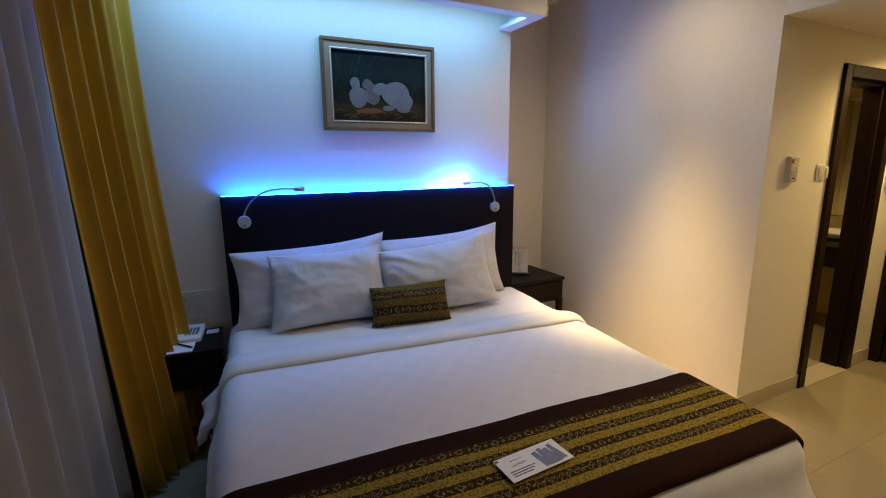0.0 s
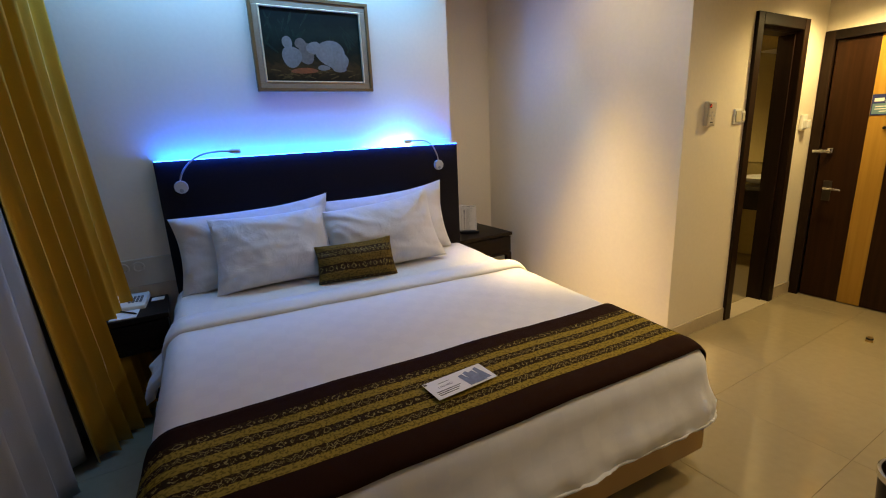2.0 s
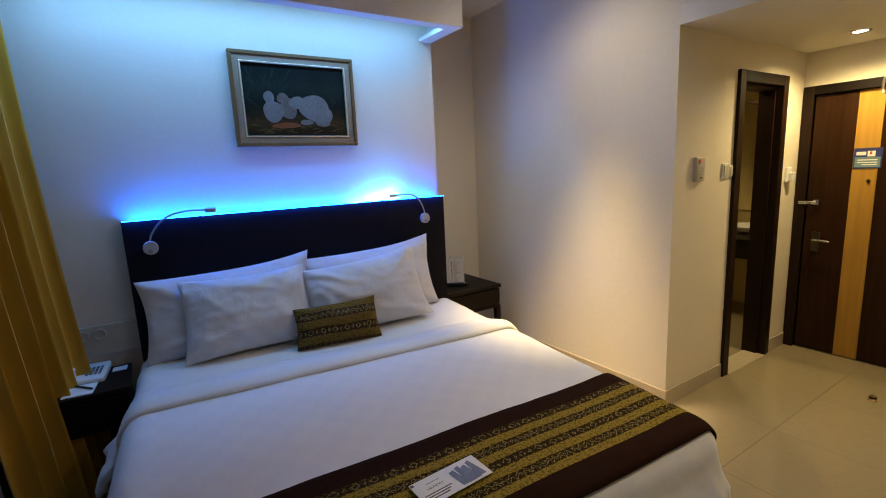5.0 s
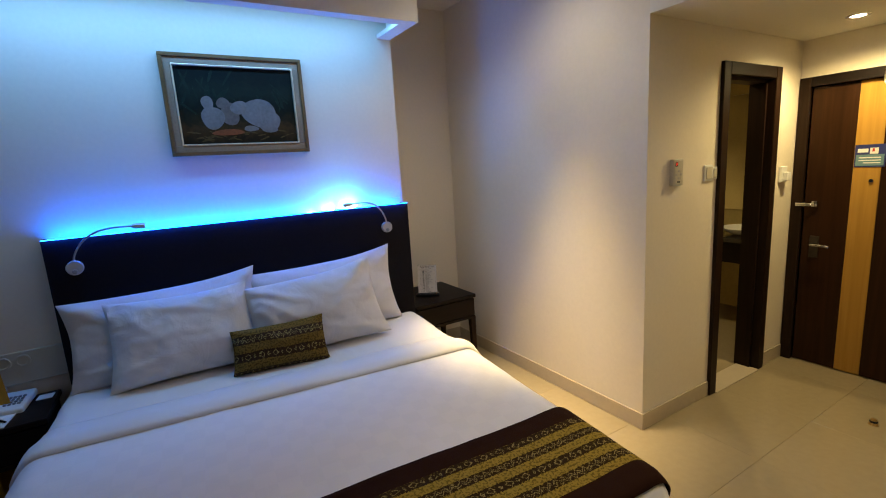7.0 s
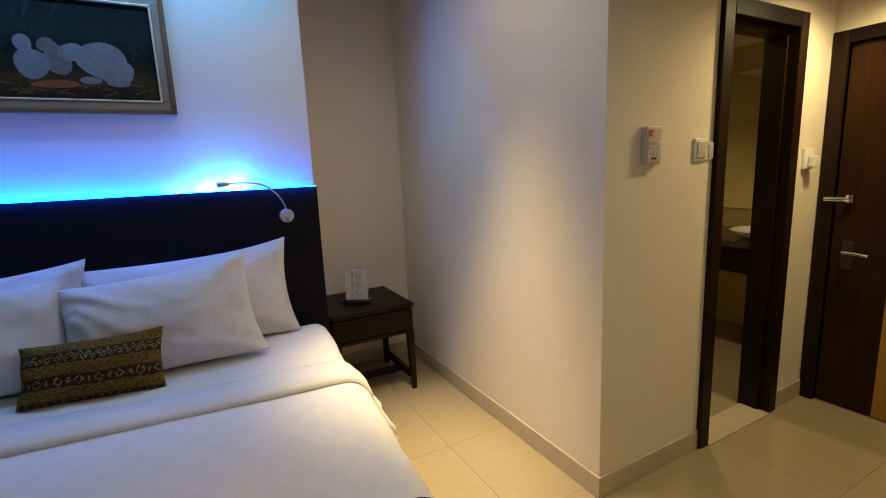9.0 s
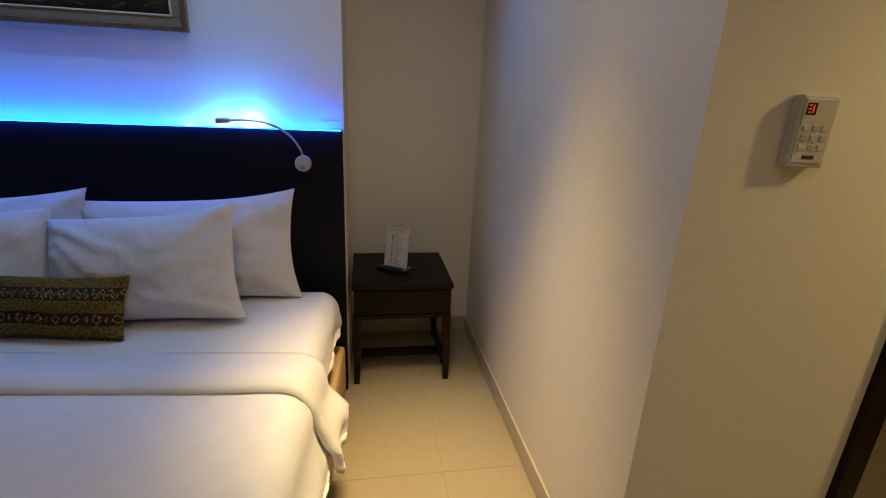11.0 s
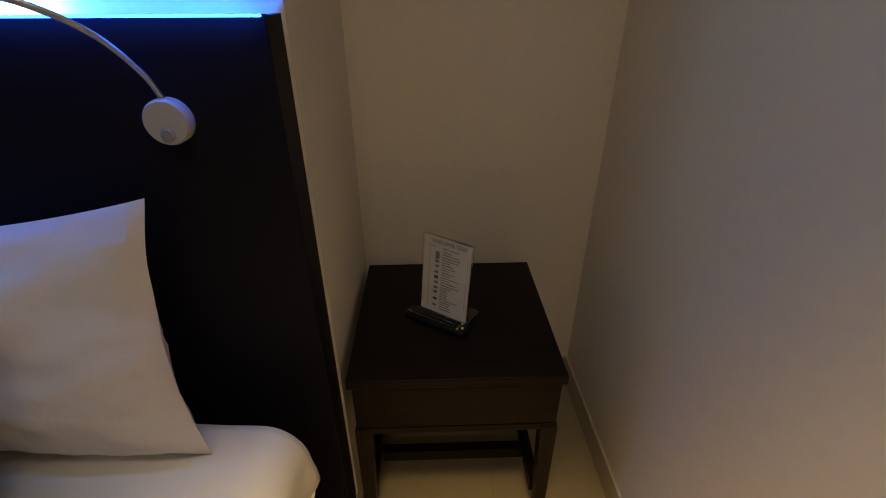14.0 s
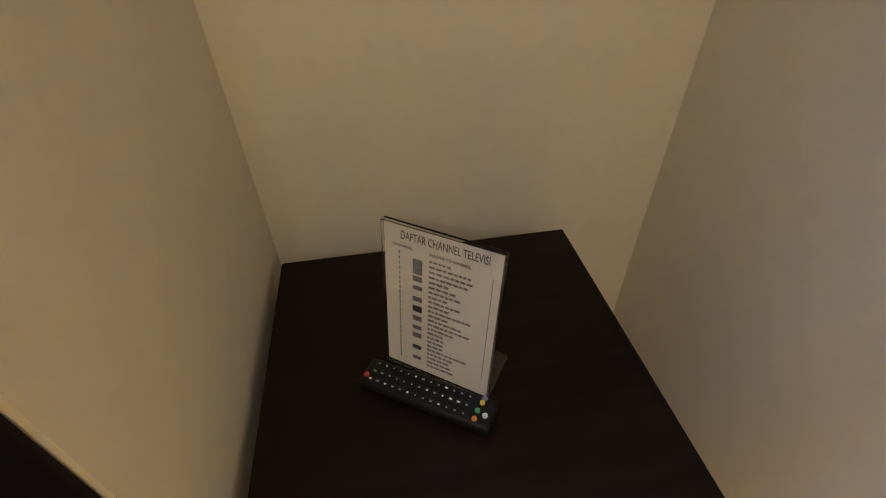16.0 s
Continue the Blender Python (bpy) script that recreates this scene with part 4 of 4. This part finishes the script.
letters("lettering", "LAUNDRY", 0.013, M_GREYINK, card, Matrix.Translation((-0.085, 0.002, -0.0024)))
for x0, x1, y0, y1 in ((-0.075, -0.030, 0.026, 0.028), (-0.105, -0.010, -0.018, -0.014), (-0.105, -0.02, -0.028, -0.024), (-0.105, -0.03, -0.038, -0.034), (-0.120, -0.108, 0.040, 0.050)):
    bm = bmesh.new()
    box(bm, x0, x1, y0, y1, -0.0025, -0.0019)
    part("print_line", bm, M_GREYINK, card)


# ---- bedside tables ----
def taper_leg(bm, cx, cy, top):
    """Slims a straight leg towards its foot, away from the outer corner (cx, cy)."""
    for v in bm.verts:
        k = 1 - 0.34 * max(0.0, 1 - v.co.z / top)
        v.co.x, v.co.y = cx + (v.co.x - cx) * k, cy + (v.co.y - cy) * k


def bedside_table(m, w, d, hgt):
    e = tagged(empty("bedside_table", m), "dark espresso wooden bedside table with one drawer", "bedside table", "bedside tables")
    bm = bmesh.new()
    box(bm, 0, w, 0, d, hgt - 0.028, hgt, bevel=0.004)
    part("top", bm, M_DARK, e)
    bm = bmesh.new()
    box(bm, 0.014, w - 0.014, 0.030, d - 0.01, hgt - 0.185, hgt - 0.030)
    part("carcass", bm, M_DARK, e)
    bm = bmesh.new()
    box(bm, 0.010, w - 0.010, 0.010, 0.029, hgt - 0.172, hgt - 0.036, bevel=0.003)
    part("drawer_front", bm, M_DARK, e)
    bm = bmesh.new()
    box(bm, 0.006, w - 0.006, 0.012, 0.030, hgt - 0.200, hgt - 0.178, bevel=0.002)
    part("rail", bm, M_DARK, e)
    for x in (0.004, w - 0.050):
        for y in (0.008, d - 0.056):
            bm = bmesh.new()
            box(bm, x, x + 0.046, y, y + 0.046, 0, hgt - 0.186, bevel=0.003)
            taper_leg(bm, x + (0.046 if x > w / 2 else 0), y + (0.046 if y > d / 2 else 0), hgt - 0.186)
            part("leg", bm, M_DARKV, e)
        bm = bmesh.new()
        box(bm, x + 0.006, x + 0.034, 0.048, d - 0.050, 0.075, 0.118, bevel=0.002)
        part("side_stretcher", bm, M_DARK, e)
    bm = bmesh.new()
    box(bm, 0.044, w - 0.044, d * 0.30, d * 0.30 + 0.032, 0.075, 0.118, bevel=0.002)
    part("cross_stretcher", bm, M_DARK, e)
    return e


bedside_table(pose(0.006, -0.048, 0), 0.538, 0.536, 0.592)
bedside_table(pose(-2.555, -0.370, 0), 0.500, 0.355, 0.597)

# sign stand with the channel list
SIGN = pose(0.247, 0.196, 0.5935, 0, 0, -36)
sign = tagged(empty("sign_stand", SIGN), "clear acrylic stand holding a printed television channel list", "sign stand")
LEAN = pose(0, 0, 0.006, -7, 0, 0)
bm = bmesh.new()
box(bm, -0.078, 0.078, 0.0, 0.003, 0, 0.232, bevel=0.001)
part("back_plate", bm, M_ACRYL, sign, m=LEAN).visible_shadow = False
bm = bmesh.new()
box(bm, -0.078, 0.078, -0.0065, -0.0045, 0, 0.232, bevel=0.0008)
part("front_plate", bm, M_ACRYL, sign, m=LEAN).visible_shadow = False
bm = bmesh.new()
box(bm, -0.078, 0.078, -0.008, 0.075, 0.0, 0.004, bevel=0.001)
part("foot_plate", bm, M_ACRYL, sign).visible_shadow = False
paper = part("paper", box(bmesh.new(), -0.075, 0.075, -0.0030, -0.0018, 0.002, 0.229), M_CREAMP, sign, "white printed sheet", m=LEAN)
FACE = pose(0, -0.0033, 0, 90, 0, 0)
letters("title", "DAFTAR CHANNEL TELEVISI", 0.0128, M_INK, paper, FACE @ Matrix.Translation((0.004, 0.212, 0)) @ Matrix.Diagonal((0.70, 1.25, 1, 1)), "CENTER")
letters("heading", "CHANNEL", 0.0062, M_GREYINK, paper, FACE @ Matrix.Translation((-0.064, 0.200, 0)))
letters("heading", "NAMA CHANNEL", 0.0068, M_INK, paper, FACE @ Matrix.Translation((-0.014, 0.199, 0)))
random.seed(4)
for i in range(24):
    z = 0.190 - 0.0076 * i
    wd = random.uniform(0.018, 0.058)
    x = -0.014
    row = []
    while x < -0.014 + wd:
        k = random.uniform(0.003, 0.009)
        row.append((x, min(x + k, 0.05), z, z + 0.0030))
        x += k + 0.0016
    bars("list_line", row, M_GREYINK, paper, pose(0, -0.0031, 0))
    bars("number", [(-0.0555, -0.0535, z, z + 0.004)], M_GREYINK, paper, pose(0, -0.0031, 0))
for z, hh, mt in ((0.178, 0.022, M_GREYINK), (0.160, 0.008, M_GREYINK), (0.146, 0.006, M_GREYINK), (0.128, 0.007, M_GREYINK), (0.112, 0.010, M_INK), (0.096, 0.008, M_GREYINK), (0.080, 0.006, M_GREYINK), (0.066, 0.008, M_GREYINK), (0.044, 0.007, M_INK), (0.024, 0.006, M_GREYINK)):
    bars("logo_patch", [(-0.036, -0.023, z - hh / 2, z + hh / 2)], mt, paper, pose(0, -0.0031, 0))
bars("margin_line", [(0.0655, 0.0662, 0.03, 0.195)], M_GREYINK, paper, pose(0, -0.0031, 0))

remote = tagged(empty("remote_control", pose(0.2295, 0.166, 0.5935, 0, 0, -33)), "black television remote control with coloured buttons", "remote control")
bm = bmesh.new()
box(bm, -0.094, 0.094, -0.024, 0.022, 0.0, 0.019, bevel=0.007, seg=3)
part("body", bm, M_BLACK, remote, "", True)
for r in range(3):
    for c in range(13):
        mt = M_WHITE if random.random() < 0.35 else M_GREY
        bm = bmesh.new()
        x, y = -0.078 + 0.0112 * c, -0.014 + 0.013 * r
        kw = random.choice((0.0011, 0.0015, 0.002))
        box(bm, x - 0.004, x + 0.004, y - 0.004, y + 0.004, 0.0188, 0.0205, bevel=0.001, seg=1)
        key = part("key", bm, M_BLACK, remote)
        bm = bmesh.new()
        box(bm, x - kw, x + kw, y - 0.0012, y + 0.0012, 0.0205, 0.0207)
        part("key_mark", bm, mt, key)
for x, y, mt in ((-0.086, -0.010, M_RED), (0.074, 0.010, M_YELLOW), (0.072, -0.003, M_GREEN), (0.072, -0.015, M_ORANGE), (0.083, -0.006, M_WHITE), (0.075, 0.017, M_BLUEINK)):
    bm = bmesh.new()
    tube(bm, 0.0036, 0.0034, 0.003, pose(x, y, 0.0185), 14)
    part("colour_key", bm, mt, remote)

# things on the far bedside table
phone = tagged(empty("telephone", pose(-2.235, -0.115, 0.597, 0, 0, -8)), "white desk telephone with the handset in its cradle", "telephone")
bm = bmesh.new()
box(bm, -0.085, 0.085, -0.095, 0.095, 0.0, 0.035, bevel=0.010, seg=3, m=pose(0, 0, 0, 6, 0, 0))
part("body", bm, M_WHITE, phone, "", True)
bm = bmesh.new()
sweep(bm, [(-0.055, -0.085, 0.050), (-0.055, -0.04, 0.064), (-0.055, 0.04, 0.072), (-0.055, 0.085, 0.064)], 0.017, 12)
box(bm, -0.078, -0.032, -0.100, -0.055, 0.036, 0.062, bevel=0.008)
box(bm, -0.078, -0.032, 0.060, 0.105, 0.046, 0.072, bevel=0.008)
part("handset", bm, M_WHITE, phone, "", True)
for r in range(4):
    for c in range(4):
        bm = bmesh.new()
        box(bm, 0.0 + 0.018 * c, 0.012 + 0.018 * c, -0.055 + 0.022 * r, -0.042 + 0.022 * r, 0.030 + 0.0022 * r, 0.037 + 0.0022 * r, bevel=0.001, seg=1)
        part("key", bm, M_GREY, phone)
pad = tagged(empty("notepad", pose(-2.255, -0.275, 0.597, 0, 0, -6)), "white notepad sheet on the bedside table", "notepad")
bm = bmesh.new()
box(bm, -0.060, 0.060, -0.075, 0.060, 0.0, 0.004)
part("sheets", bm, M_PAPER, pad)
pen = tagged(empty("pen", pose(-2.245, -0.265, 0.607, 0, 0, 40)), "thin black ballpoint pen on the notepad", "pen")
bm = bmesh.new()
lathe(bm, [(0.0, -0.068), (0.002, -0.066), (0.0042, -0.055), (0.0045, 0.06), (0.003, 0.066), (0.0, 0.067)], 12, pose(0, 0, 0, 90, 0, 0))
part("barrel", bm, M_BLACK, pen, "", True)
note = tagged(empty("small_card", pose(-2.105, -0.085, 0.597, 0, 0, -4)), "small white card on the bedside table", "card")
bm = bmesh.new()
box(bm, -0.032, 0.032, -0.030, 0.030, 0.0, 0.003)
part("sheet", bm, M_PAPER, note)

socket = tagged(empty("socket_panel", pose(-2.50, -0.001, 0.672)), "beige wall panel with two round power sockets", "socket panel")
bm = bmesh.new()
box(bm, 0.0, 0.505, -0.022, 0.0, 0, 0.160, bevel=0.003)
part("board", bm, M_PLASTIC, socket)
for x in (0.255, 0.33):
    bm = bmesh.new()
    lathe(bm, [(0.0, 0.006), (0.020, 0.006), (0.022, 0.010), (0.030, 0.010), (0.031, 0.0)], 24, pose(x, -0.022, 0.115, 90, 0, 0))
    part("socket", bm, M_PLASTIC, socket, "", True)


# ---- curtains ----
def curtain(name, p0, p1, z0, z1, folds, depth, flare, mat, label, seed):
    """Hanging cloth between two plan points, with uneven folds; flare: how far the hem spreads into the room."""
    a, b = Vector((*p0, 0)), Vector((*p1, 0))
    along = (b - a).normalized()
    out = Vector((-along.y, along.x, 0))
    if out.x < 0:
        out = -out
    nu, nv_ = folds * 14, 36
    bm = bmesh.new()
    g = []
    for j in range(nv_ + 1):
        f = j / nv_
        row = []
        for i in range(nu + 1):
            s = i / nu
            ph_ = 2 * math.pi * folds * (s + 0.012 * noise.noise((s * 9, seed, 0)))
            amp = depth * (0.65 + 0.5 * noise.noise((s * 5 + seed, 0.4, f * 0.6))) * (0.75 + 0.45 * (1 - f))
            w_ = math.sin(ph_ + 0.5 * noise.noise((s * 4, f * 1.5, seed)))
            p = a.lerp(b, s) + out * (amp * w_ + flare * (1 - f) ** 2) + along * (0.35 * depth * math.cos(ph_) * (1 - f))
            row.append(bm.verts.new((p.x, p.y, z0 + (z1 - z0) * f + 0.006 * noise.noise((s * 6, seed, 3)) * (1 - f))))
        g.append(row)
    for p, q in zip(g, g[1:]):
        for i in range(nu):
            bm.faces.new((p[i], p[i + 1], q[i + 1], q[i]))
    ob = part(name, bm, mat, smooth=True)
    s = ob.modifiers.new("thickness", "SOLIDIFY")
    s.thickness = 0.003
    return tagged(ob, label, "curtain")


curtain("curtain", (-2.33, -0.07), (-2.58, -0.55), 0.015, ZC - 0.03, 6, 0.050, 0.17, M_CURT, "heavy ochre yellow curtain drawn aside in deep folds", 3.0)
curtain("sheer_curtain", (-2.61, -0.30), (-2.57, -4.05), 0.02, ZC - 0.03, 16, 0.075, 0.06, M_SHEER, "white voile curtain hanging in soft folds", 8.0)
track = tagged(part("curtain_track", box(bmesh.new(), -2.66, -2.36, -4.1, -0.52, ZC - 0.03, ZC - 0.001, bevel=0.003), M_WHITE), "white curtain track on the ceiling", "curtain track")

# ---- floor tiles ----
tile_me = {}
TS = 0.60


def tile_mesh(x0, x1, y0, y1):
    key = (round(x1 - x0, 3), round(y1 - y0, 3))
    if key not in tile_me:
        bm = bmesh.new()
        box(bm, 0, key[0], 0, key[1], -0.010, 0.0, bevel=0.0007, seg=1)
        me = bpy.data.meshes.new("tile")
        bm.to_mesh(me)
        bm.free()
        me.materials.append(M_TILE)
        tile_me[key] = me
    return tile_me[key]


for i in range(-6, 6):
    for j in range(-7, 3):
        x0, x1, y0, y1 = 0.40 + TS * i, 0.40 + TS * (i + 1), -0.72 + TS * j, -0.72 + TS * (j + 1)
        x0, x1, y0, y1 = max(x0, XWIN), min(x1, 3.4), max(y0, YS), min(y1, YN)
        if x1 - x0 < 0.02 or y1 - y0 < 0.02:
            continue
        ob = new("tile", tile_mesh(x0 + 0.0006, x1 - 0.0006, y0 + 0.0006, y1 - 0.0006))
        ob.parent = floor
        ob.location = (x0 + 0.0006, y0 + 0.0006, 0.0)
